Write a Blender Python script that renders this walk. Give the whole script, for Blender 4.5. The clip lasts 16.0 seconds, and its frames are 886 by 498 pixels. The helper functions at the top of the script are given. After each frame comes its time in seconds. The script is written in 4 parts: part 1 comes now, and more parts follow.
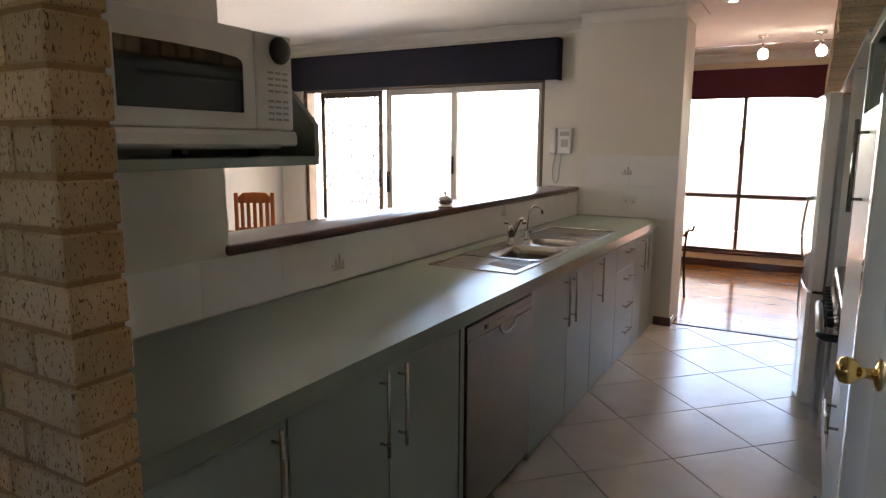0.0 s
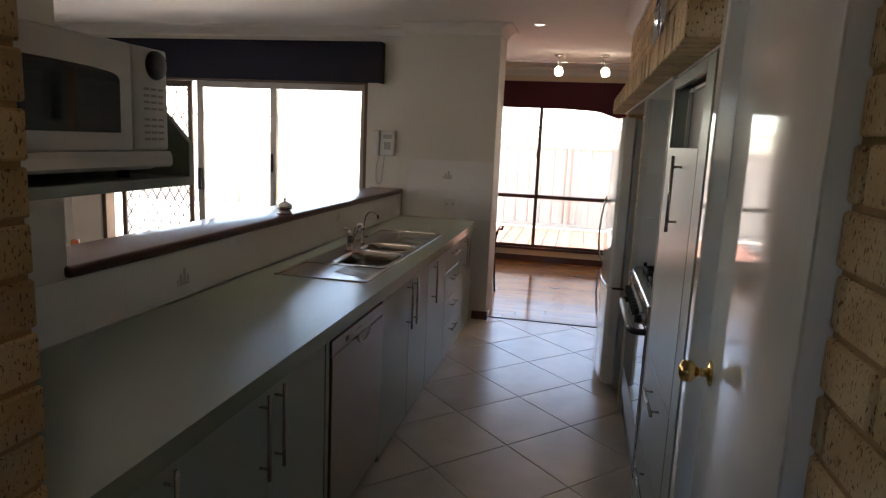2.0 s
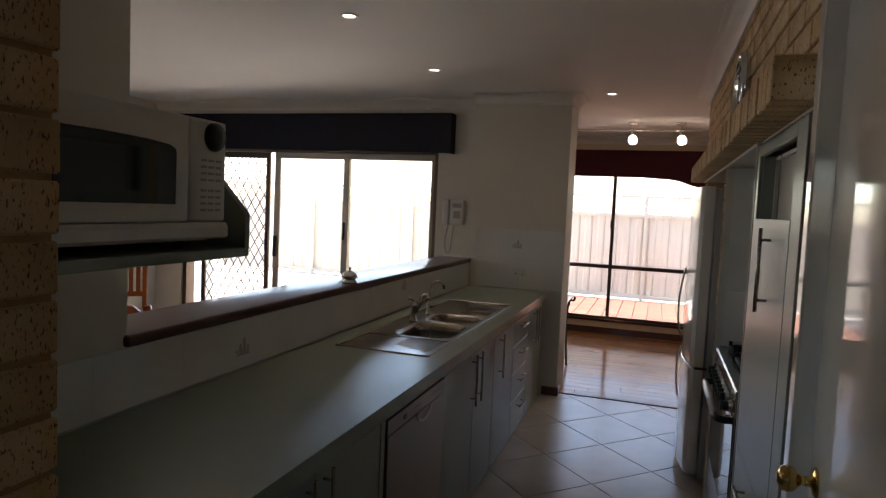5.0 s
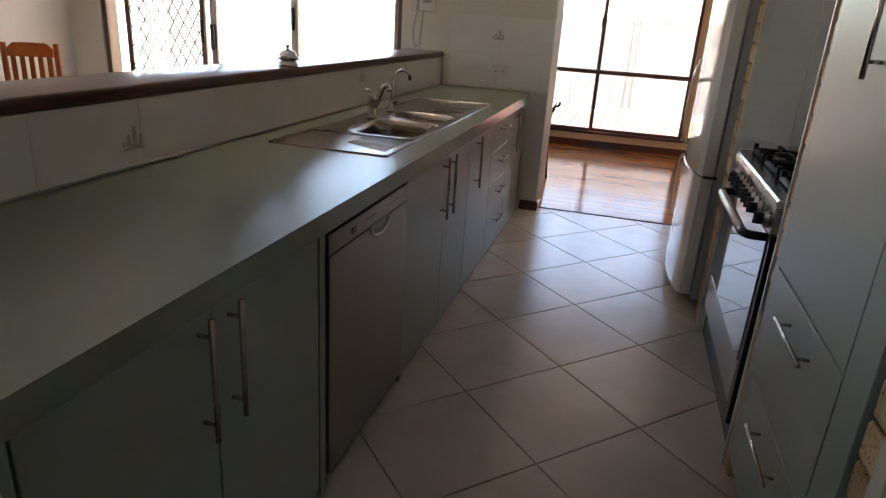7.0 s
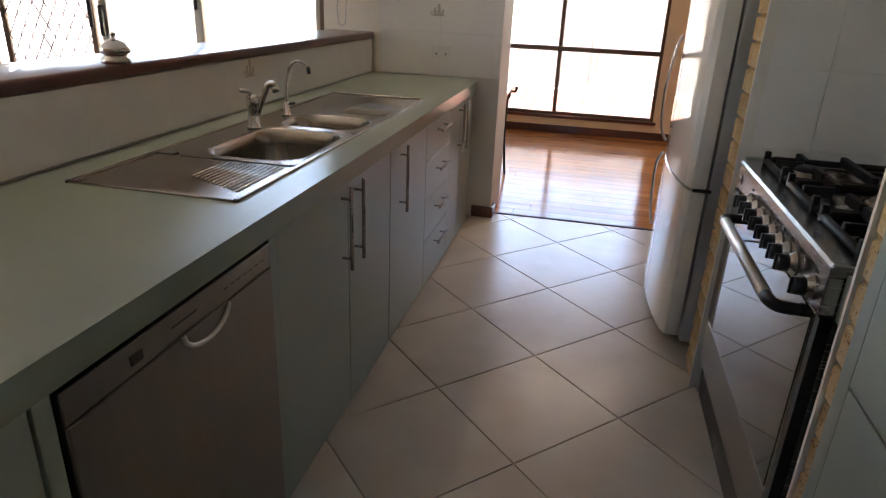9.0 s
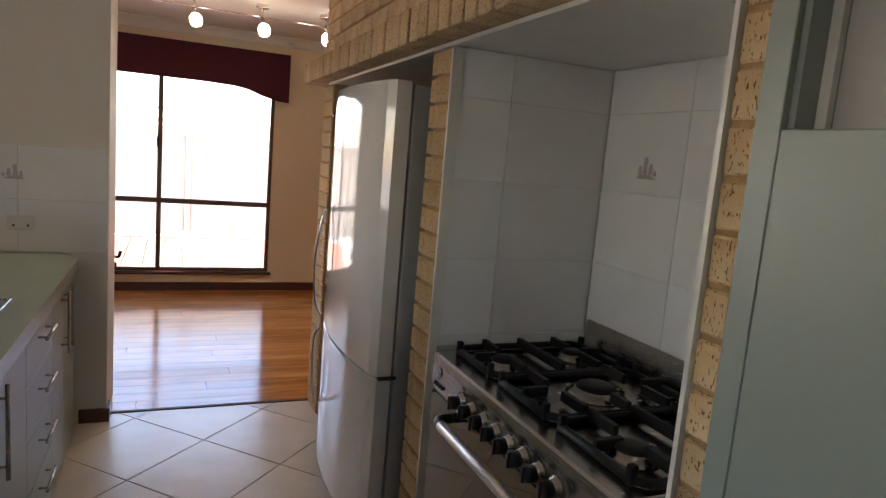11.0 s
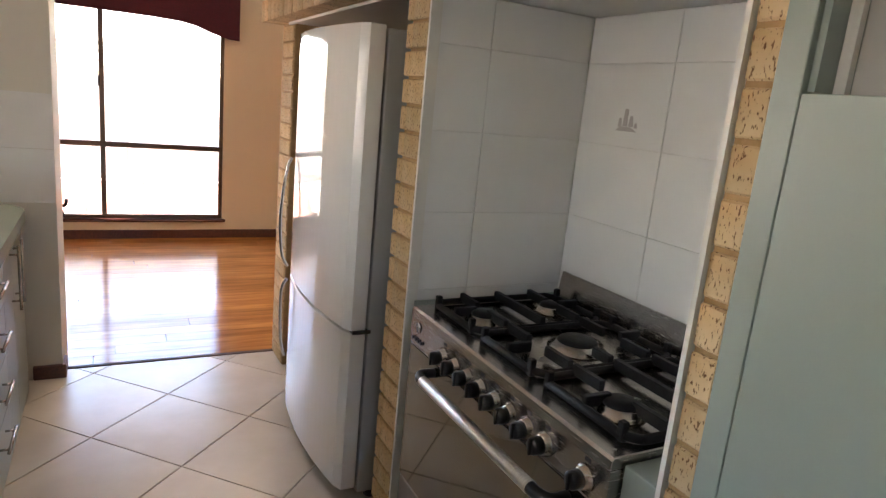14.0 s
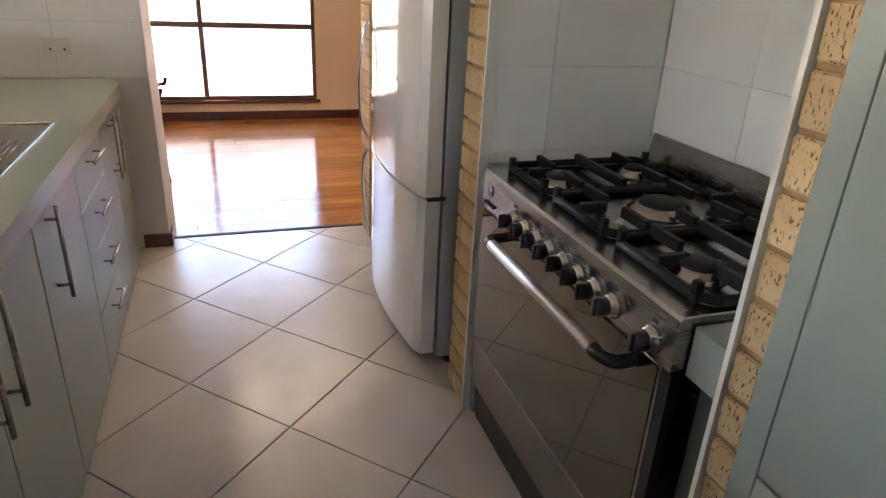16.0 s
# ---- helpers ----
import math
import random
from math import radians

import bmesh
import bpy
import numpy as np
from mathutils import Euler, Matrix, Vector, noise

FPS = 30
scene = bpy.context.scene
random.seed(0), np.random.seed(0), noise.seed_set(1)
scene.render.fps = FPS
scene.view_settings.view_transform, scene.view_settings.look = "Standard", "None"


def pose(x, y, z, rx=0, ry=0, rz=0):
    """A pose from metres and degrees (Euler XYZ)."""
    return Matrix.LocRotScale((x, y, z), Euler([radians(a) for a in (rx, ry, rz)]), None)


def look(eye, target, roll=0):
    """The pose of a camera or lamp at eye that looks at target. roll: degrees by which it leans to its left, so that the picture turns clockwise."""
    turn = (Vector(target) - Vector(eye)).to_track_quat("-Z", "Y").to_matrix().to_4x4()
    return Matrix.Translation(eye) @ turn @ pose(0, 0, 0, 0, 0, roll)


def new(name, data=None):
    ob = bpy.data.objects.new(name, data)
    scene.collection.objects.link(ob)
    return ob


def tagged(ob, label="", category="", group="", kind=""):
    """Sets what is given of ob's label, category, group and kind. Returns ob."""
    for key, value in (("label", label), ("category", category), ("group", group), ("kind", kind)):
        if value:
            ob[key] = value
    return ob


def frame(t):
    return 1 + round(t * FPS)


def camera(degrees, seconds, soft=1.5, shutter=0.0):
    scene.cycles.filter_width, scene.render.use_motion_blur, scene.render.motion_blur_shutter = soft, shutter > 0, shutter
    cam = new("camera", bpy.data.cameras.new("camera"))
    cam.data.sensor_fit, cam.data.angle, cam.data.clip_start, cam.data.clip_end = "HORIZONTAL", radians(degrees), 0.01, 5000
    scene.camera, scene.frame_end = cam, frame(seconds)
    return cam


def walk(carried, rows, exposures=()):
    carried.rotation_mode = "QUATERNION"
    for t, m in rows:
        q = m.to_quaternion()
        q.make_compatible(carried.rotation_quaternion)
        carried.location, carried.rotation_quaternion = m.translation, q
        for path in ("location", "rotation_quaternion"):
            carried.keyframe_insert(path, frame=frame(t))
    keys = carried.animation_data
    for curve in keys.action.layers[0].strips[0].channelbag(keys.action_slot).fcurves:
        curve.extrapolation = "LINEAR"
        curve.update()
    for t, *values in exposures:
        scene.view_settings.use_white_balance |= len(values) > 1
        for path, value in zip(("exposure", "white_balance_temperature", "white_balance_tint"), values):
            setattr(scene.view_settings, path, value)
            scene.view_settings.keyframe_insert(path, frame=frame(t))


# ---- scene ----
cam = camera(69.2, 16.0, soft=1.3)

PATH = [
    (0, (1.066, 0.252, 1.517), (0.087, 1.966, 1.196), 0.3),
    (0.5, (0.982, 0.218, 1.527), (0.255, 2.044, 1.156), 1.5),
    (1, (0.898, 0.141, 1.547), (0.377, 2.035, 1.176), 1.4),
    (1.5, (0.861, 0.111, 1.561), (0.383, 2.021, 1.212), 2.4),
    (2, (0.858, 0.109, 1.611), (0.46, 2.04, 1.277), 2.6),
    (2.5, (0.86, 0.091, 1.663), (0.408, 2.019, 1.384), 1.2),
    (3, (0.861, 0.105, 1.714), (0.361, 2.036, 1.567), 1.2),
    (3.5, (0.879, 0.091, 1.75), (0.365, 2.021, 1.664), 0.8),
    (6, (0.801, 0.428, 1.476), (0.125, 2.288, 1.19), 3.3),
    (6.5, (0.718, 0.576, 1.422), (0.194, 2.422, 0.86), 1.8),
    (7, (0.704, 0.84, 1.402), (0.217, 2.657, 0.725), 3.7),
    (7.5, (0.697, 1.052, 1.394), (0.16, 2.852, 0.706), 2.8),
    (8, (0.641, 1.304, 1.386), (0.107, 3.078, 0.634), 2.2),
    (8.5, (0.639, 1.466, 1.394), (0.204, 3.242, 0.583), 1.7),
    (9, (0.69, 1.686, 1.399), (0.295, 3.502, 0.661), 2.5),
    (9.5, (0.76, 1.87, 1.438), (0.402, 3.703, 0.722), 0.4),
    (10, (0.575, 1.996, 1.458), (0.767, 3.909, 0.908), 0.5),
    (12.5, (0.349, 2.182, 1.654), (1.287, 3.941, 1.494), 5.4),
    (13, (0.34, 2.2, 1.622), (1.229, 3.971, 1.348), 6.1),
    (13.5, (0.344, 2.206, 1.591), (1.234, 3.958, 1.219), 6.1),
    (14, (0.345, 2.205, 1.562), (1.262, 3.927, 1.122), 5.5),
    (14.5, (0.357, 2.221, 1.527), (1.273, 3.907, 0.963), 4.9),
    (15, (0.378, 2.233, 1.493), (1.286, 3.876, 0.803), 4.1),
    (15.5, (0.414, 2.228, 1.473), (1.252, 3.881, 0.722), 3.0),
    (16, (0.47, 2.227, 1.466), (1.072, 3.962, 0.674), 2.9),
]
walk(cam, [(t, look(eye, target, roll)) for t, eye, target, roll in PATH],
     [(0, 4, 6600, 17), (0.5, 3.6, 6600, 17), (1.5, 3.15, 6600, 17), (2.5, 3.05, 6600, 17), (3.5, 2.7, 6600, 17), (6, 2.45, 6600, 17), (6.5, 3, 6600, 17), (7, 3.45, 6600, 17), (8, 3.8, 6600, 17), (9, 3.9, 6600, 17), (10, 3.3, 6600, 17), (12.5, 4.3, 6600, 17), (16, 4.5, 6600, 17)])

# ---------------------------------------------------------------- world and light
world = bpy.data.worlds.new("world")
scene.world = world
world.use_nodes = True
wn = world.node_tree
sky = wn.nodes.new("ShaderNodeTexSky")
sky.sky_type, sky.sun_disc = "NISHITA", False
SUN_EL, SUN_AZ = radians(50), radians(-80)   # azimuth from +y towards +x
sky.sun_elevation, sky.sun_rotation = SUN_EL, SUN_AZ
wn.links.new(sky.outputs[0], wn.nodes["Background"].inputs[0])
wn.nodes["Background"].inputs[1].default_value = 0.15
sun = new("sun", bpy.data.lights.new("sun", "SUN"))
sun.data.energy, sun.data.angle, sun.data.color = 4.0, radians(0.5), (1.0, 0.95, 0.87)
sun.matrix_world = look((math.sin(SUN_AZ) * math.cos(SUN_EL) * 30, math.cos(SUN_AZ) * math.cos(SUN_EL) * 30, math.sin(SUN_EL) * 30), (0, 0, 0))


def spot_lamp(x, y, z, watts, target, degrees=95, size=0.03):
    lamp = new("lamp_light", bpy.data.lights.new("lamp_light", "SPOT"))
    lamp.data.energy, lamp.data.spot_size, lamp.data.spot_blend = watts, radians(degrees), 0.7
    lamp.data.shadow_soft_size, lamp.data.color = size, (1.0, 0.82, 0.6)
    lamp.matrix_world = look((x, y, z), target)


# unseen fill lamp, added at the dining wall opening to brighten the niche side
fill_lamp = new("fill_light", bpy.data.lights.new("fill_light", "AREA"))
fill_lamp.data.shape, fill_lamp.data.size, fill_lamp.data.size_y, fill_lamp.data.energy, fill_lamp.data.color = "RECTANGLE", 0.6, 0.9, 0.9, (0.92, 0.96, 1.0)
fill_lamp.matrix_world = look((-4.44, 2.45, 1.7), (0, 2.45, 1.7))

# ---------------------------------------------------------------- materials
def mat(name, color, rough=0.5, metal=0.0, second=None, scale=8.0, bump=0.0, bump_scale=60.0, rand=0.0, stretch=(1, 1, 1), spec=0.5, coat=0.0, lo=0.35, hi=0.7, rough_var=0.08):
    """A surface of two mixed tones, with fine relief and uneven gloss."""
    m = bpy.data.materials.new(name)
    m.use_nodes = True
    t = m.node_tree
    b = t.nodes["Principled BSDF"]
    b.inputs["Roughness"].default_value, b.inputs["Metallic"].default_value = rough, metal
    b.inputs["Specular IOR Level"].default_value, b.inputs["Coat Weight"].default_value = spec, coat
    b.inputs["Coat Roughness"].default_value = 0.06
    second = second or tuple(c * 0.88 for c in color)
    tc = t.nodes.new("ShaderNodeTexCoord")
    mp = t.nodes.new("ShaderNodeMapping")
    mp.inputs["Scale"].default_value = stretch
    t.links.new(tc.outputs["Object"], mp.inputs[0])
    n1 = t.nodes.new("ShaderNodeTexNoise")
    n1.inputs["Scale"].default_value, n1.inputs["Detail"].default_value = scale, 5
    t.links.new(mp.outputs[0], n1.inputs[0])
    ramp = t.nodes.new("ShaderNodeValToRGB")
    ramp.color_ramp.elements[0].position, ramp.color_ramp.elements[1].position = lo, hi
    ramp.color_ramp.elements[0].color, ramp.color_ramp.elements[1].color = (*second, 1), (*color, 1)
    t.links.new(n1.outputs[0], ramp.inputs[0])
    out = ramp.outputs[0]
    if rand:
        info = t.nodes.new("ShaderNodeObjectInfo")
        mr = t.nodes.new("ShaderNodeMapRange")
        mr.inputs["To Min"].default_value, mr.inputs["To Max"].default_value = 1 - rand, 1 + rand
        t.links.new(info.outputs["Random"], mr.inputs[0])
        hsv = t.nodes.new("ShaderNodeHueSaturation")
        t.links.new(mr.outputs[0], hsv.inputs["Value"])
        t.links.new(out, hsv.inputs["Color"])
        out = hsv.outputs[0]
    t.links.new(out, b.inputs["Base Color"])
    rr = t.nodes.new("ShaderNodeMapRange")
    rr.inputs["To Min"].default_value, rr.inputs["To Max"].default_value = max(0.02, rough - rough_var), min(1, rough + rough_var)
    n2 = t.nodes.new("ShaderNodeTexNoise")
    n2.inputs["Scale"].default_value, n2.inputs["Detail"].default_value = bump_scale, 4
    t.links.new(mp.outputs[0], n2.inputs[0])
    t.links.new(n1.outputs[0], rr.inputs[0])
    t.links.new(rr.outputs[0], b.inputs["Roughness"])
    if bump:
        bp = t.nodes.new("ShaderNodeBump")
        bp.inputs["Strength"].default_value, bp.inputs["Distance"].default_value = bump, 0.004
        t.links.new(n2.outputs[0], bp.inputs["Height"])
        t.links.new(bp.outputs[0], b.inputs["Normal"])
    return m


def brick_mat(name, base, other):
    """Wire-cut cream brick with dark vertical drag pits and ochre blotches."""
    m = mat(name, base, 0.9, second=other, scale=7, rand=0.14, lo=0.3, hi=0.62)
    t = m.node_tree
    b = t.nodes["Principled BSDF"]
    tone = b.inputs["Base Color"].links[0].from_socket
    tc = t.nodes.new("ShaderNodeTexCoord")
    info = t.nodes.new("ShaderNodeObjectInfo")
    off = t.nodes.new("ShaderNodeVectorMath")
    off.operation = "ADD"
    t.links.new(tc.outputs["Object"], off.inputs[0])
    t.links.new(info.outputs["Location"], off.inputs[1])
    mp = t.nodes.new("ShaderNodeMapping")
    mp.inputs["Scale"].default_value = (1, 1, 0.42)
    t.links.new(off.outputs[0], mp.inputs[0])
    pits = t.nodes.new("ShaderNodeTexNoise")
    pits.inputs["Scale"].default_value, pits.inputs["Detail"].default_value = 225, 2
    t.links.new(mp.outputs[0], pits.inputs[0])
    r = t.nodes.new("ShaderNodeValToRGB")
    r.color_ramp.elements[0].position, r.color_ramp.elements[1].position = 0.34, 0.405
    r.color_ramp.elements[0].color = (0.2, 0.1, 0.05, 1)
    r.color_ramp.elements[1].color = (1, 1, 1, 1)
    t.links.new(pits.outputs[0], r.inputs[0])
    mul = t.nodes.new("ShaderNodeMix")
    mul.data_type, mul.blend_type = "RGBA", "MULTIPLY"
    mul.inputs["Factor"].default_value = 0.85
    t.links.new(tone, mul.inputs["A"])
    t.links.new(r.outputs[0], mul.inputs["B"])
    t.links.new(mul.outputs["Result"], b.inputs["Base Color"])
    bp = t.nodes.new("ShaderNodeBump")
    bp.inputs["Strength"].default_value, bp.inputs["Distance"].default_value = 0.6, 0.003
    t.links.new(r.outputs[0], bp.inputs["Height"])
    t.links.new(bp.outputs[0], b.inputs["Normal"])
    return m


def glass_mat(name, tint=(1, 1, 1), rough=0.0):
    m = bpy.data.materials.new(name)
    m.use_nodes = True
    t = m.node_tree
    t.nodes.remove(t.nodes["Principled BSDF"])
    tr, gl, mx, fr = (t.nodes.new(n) for n in ("ShaderNodeBsdfTransparent", "ShaderNodeBsdfGlossy", "ShaderNodeMixShader", "ShaderNodeFresnel"))
    tr.inputs[0].default_value = (*tint, 1)
    gl.inputs["Roughness"].default_value = rough
    fr.inputs[0].default_value = 1.35
    t.links.new(fr.outputs[0], mx.inputs[0])
    t.links.new(tr.outputs[0], mx.inputs[1])
    t.links.new(gl.outputs[0], mx.inputs[2])
    t.links.new(mx.outputs[0], t.nodes["Material Output"].inputs[0])
    return m


def glow_mat(name, color, strength):
    m = bpy.data.materials.new(name)
    m.use_nodes = True
    b = m.node_tree.nodes["Principled BSDF"]
    b.inputs["Base Color"].default_value = (*color, 1)
    b.inputs["Emission Color"].default_value = (*color, 1)
    b.inputs["Emission Strength"].default_value = strength
    return m


BRICK = brick_mat("cream_brick", (0.66, 0.49, 0.28), (0.56, 0.35, 0.16))
MORTAR = mat("mortar", (0.47, 0.30, 0.14), 0.95, second=(0.38, 0.23, 0.10), scale=30, bump=0.5, bump_scale=200)
PAINT = mat("cream_wall_paint", (0.80, 0.68, 0.50), 0.6, second=(0.76, 0.64, 0.47), scale=1.5, bump=0.08, bump_scale=180)
PAINT_W = mat("off_white_wall_paint", (0.74, 0.71, 0.64), 0.6, second=(0.70, 0.67, 0.60), scale=1.5, bump=0.08, bump_scale=180)
CEIL = mat("ceiling_paint", (0.80, 0.77, 0.73), 0.8, second=(0.77, 0.74, 0.70), scale=1.2, bump=0.05, bump_scale=120)
WTILE = mat("white_wall_tile", (0.83, 0.83, 0.82), 0.16, second=(0.79, 0.79, 0.78), scale=5, rand=0.02, bump=0.03, bump_scale=9)
GROUT = mat("grey_grout", (0.36, 0.32, 0.27), 0.9, scale=30, bump=0.3)
GROUT_W = mat("white_grout", (0.82, 0.82, 0.80), 0.9, scale=30, bump=0.3)
FTILE = mat("floor_tile", (0.60, 0.55, 0.48), 0.24, second=(0.51, 0.455, 0.385), scale=3.2, rand=0.04, bump=0.05, bump_scale=14, rough_var=0.06)
WOOD = mat("gloss_timber", (0.50, 0.21, 0.06), 0.13, second=(0.30, 0.115, 0.03), scale=4, rand=0.16, stretch=(0.6, 6, 6), bump=0.03, bump_scale=14, coat=0.0, rough_var=0.04, spec=0.32)
JARRAH = mat("jarrah", (0.115, 0.035, 0.025), 0.32, second=(0.065, 0.02, 0.016), scale=14, stretch=(5, 0.6, 5), bump=0.05, bump_scale=60, coat=0.3)
SAGE = mat("sage_laminate", (0.30, 0.345, 0.31), 0.34, second=(0.285, 0.33, 0.295), scale=2, bump=0.03, bump_scale=260, rough_var=0.02)
SAGE_TOP = mat("sage_bench_laminate", (0.265, 0.31, 0.257), 0.26, second=(0.25, 0.293, 0.242), scale=2.5, bump=0.03, bump_scale=320, rough_var=0.01)
EDGE_WOOD = mat("dark_threshold_timber", (0.075, 0.035, 0.022), 0.6, second=(0.05, 0.024, 0.016), scale=14, stretch=(0.6, 5, 5), spec=0.2)
KICK = mat("dark_kick", (0.06, 0.065, 0.06), 0.5, scale=8)
STEEL = mat("brushed_steel", (0.47, 0.44, 0.405), 0.25, 1.0, second=(0.42, 0.39, 0.36), scale=10, stretch=(2, 2, 40), bump=0.05, bump_scale=60)
STEEL_S = mat("sink_steel", (0.36, 0.335, 0.305), 0.24, 1.0, second=(0.33, 0.305, 0.275), scale=5)
# brushed steel with the dark reflections of the room put into its colour
STEEL_D = mat("shaded_brushed_steel", (0.27, 0.25, 0.23), 0.3, 1.0, second=(0.25, 0.23, 0.21), scale=6, stretch=(2, 6, 0.8), rough_var=0.04)
STEEL_H = mat("pale_brushed_steel", (0.72, 0.70, 0.67), 0.45, 1.0, second=(0.60, 0.58, 0.55), scale=10, stretch=(2, 40, 2), bump=0.03, bump_scale=60)
CHROME = mat("chrome", (0.75, 0.75, 0.75), 0.08, 1.0, scale=4)
BRASS = mat("polished_brass", (0.80, 0.55, 0.20), 0.12, 1.0, scale=12, second=(0.68, 0.44, 0.15))
IRON = mat("cast_iron", (0.010, 0.010, 0.011), 0.5, second=(0.014, 0.014, 0.014), scale=30, spec=0.3, bump=0.2, bump_scale=180)
BLACK = mat("black_plastic", (0.010, 0.010, 0.011), 0.3, scale=9)
BLACKG = mat("black_glass", (0.012, 0.013, 0.014), 0.05, scale=3, spec=0.7, rough_var=0.02)
OVENG = mat("oven_mirror_glass", (0.21, 0.20, 0.17), 0.03, 0.9, scale=3, rough_var=0.02)
WHITE_AP = mat("white_enamel", (0.80, 0.80, 0.79), 0.07, second=(0.77, 0.77, 0.76), scale=2, rough_var=0.02, coat=0.4)
WHITE_PL = mat("white_plastic", (0.76, 0.76, 0.74), 0.35, scale=5)
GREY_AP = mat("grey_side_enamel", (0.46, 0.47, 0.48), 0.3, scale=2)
DOORP = mat("white_gloss_paint", (0.76, 0.74, 0.69), 0.06, second=(0.73, 0.71, 0.66), scale=3, bump=0.04, bump_scale=30, rough_var=0.02, coat=0.5)
TRIM = mat("white_trim", (0.78, 0.76, 0.71), 0.3, scale=4)
NAVY = mat("navy_fabric", (0.011, 0.010, 0.022), 0.85, second=(0.008, 0.007, 0.017), scale=60, bump=0.3, bump_scale=300)
MAROON = mat("maroon_fabric", (0.085, 0.010, 0.022), 0.85, second=(0.06, 0.007, 0.016), scale=60, bump=0.3, bump_scale=300)
BRONZE = mat("bronze_aluminium", (0.15, 0.11, 0.08), 0.4, 0.5, scale=9)
# grey aluminium, its tone lightened to imitate the bleaching glare round the panes
GREYAL = mat("glare_lit_grey_aluminium", (0.42, 0.39, 0.35), 0.4, 0.5, scale=9)
PINE = mat("orange_pine", (0.42, 0.10, 0.016), 0.3, second=(0.34, 0.08, 0.013), scale=6, stretch=(5, 5, 0.7), coat=0.2)
FENCE = mat("cream_steel_fence", (0.60, 0.54, 0.44), 0.5, second=(0.56, 0.50, 0.40), scale=3)
PAVER = mat("red_paver", (0.27, 0.115, 0.075), 0.85, second=(0.21, 0.085, 0.055), scale=9, rand=0.15, bump=0.3, bump_scale=120)
SAND = mat("pale_paving", (0.58, 0.53, 0.46), 0.95, scale=20, bump=0.3)
ROOFM = mat("patio_roof_sheet", (0.62, 0.60, 0.55), 0.5, scale=4)
GLASS = glass_mat("window_glass", (0.97, 0.98, 0.97))
BULB = glow_mat("lamp_glow", (1.0, 0.86, 0.66), 1.6)
DECAL = mat("grey_tile_motif", (0.50, 0.47, 0.46), 0.4, scale=30)
RED = mat("red_print", (0.6, 0.05, 0.04), 0.5)
INK = mat("dark_print", (0.05, 0.05, 0.055), 0.5)
GREYP = mat("grey_print", (0.42, 0.42, 0.42), 0.5)
DIM = mat("grey_cupboard_lining", (0.42, 0.41, 0.39), 0.45, scale=2)


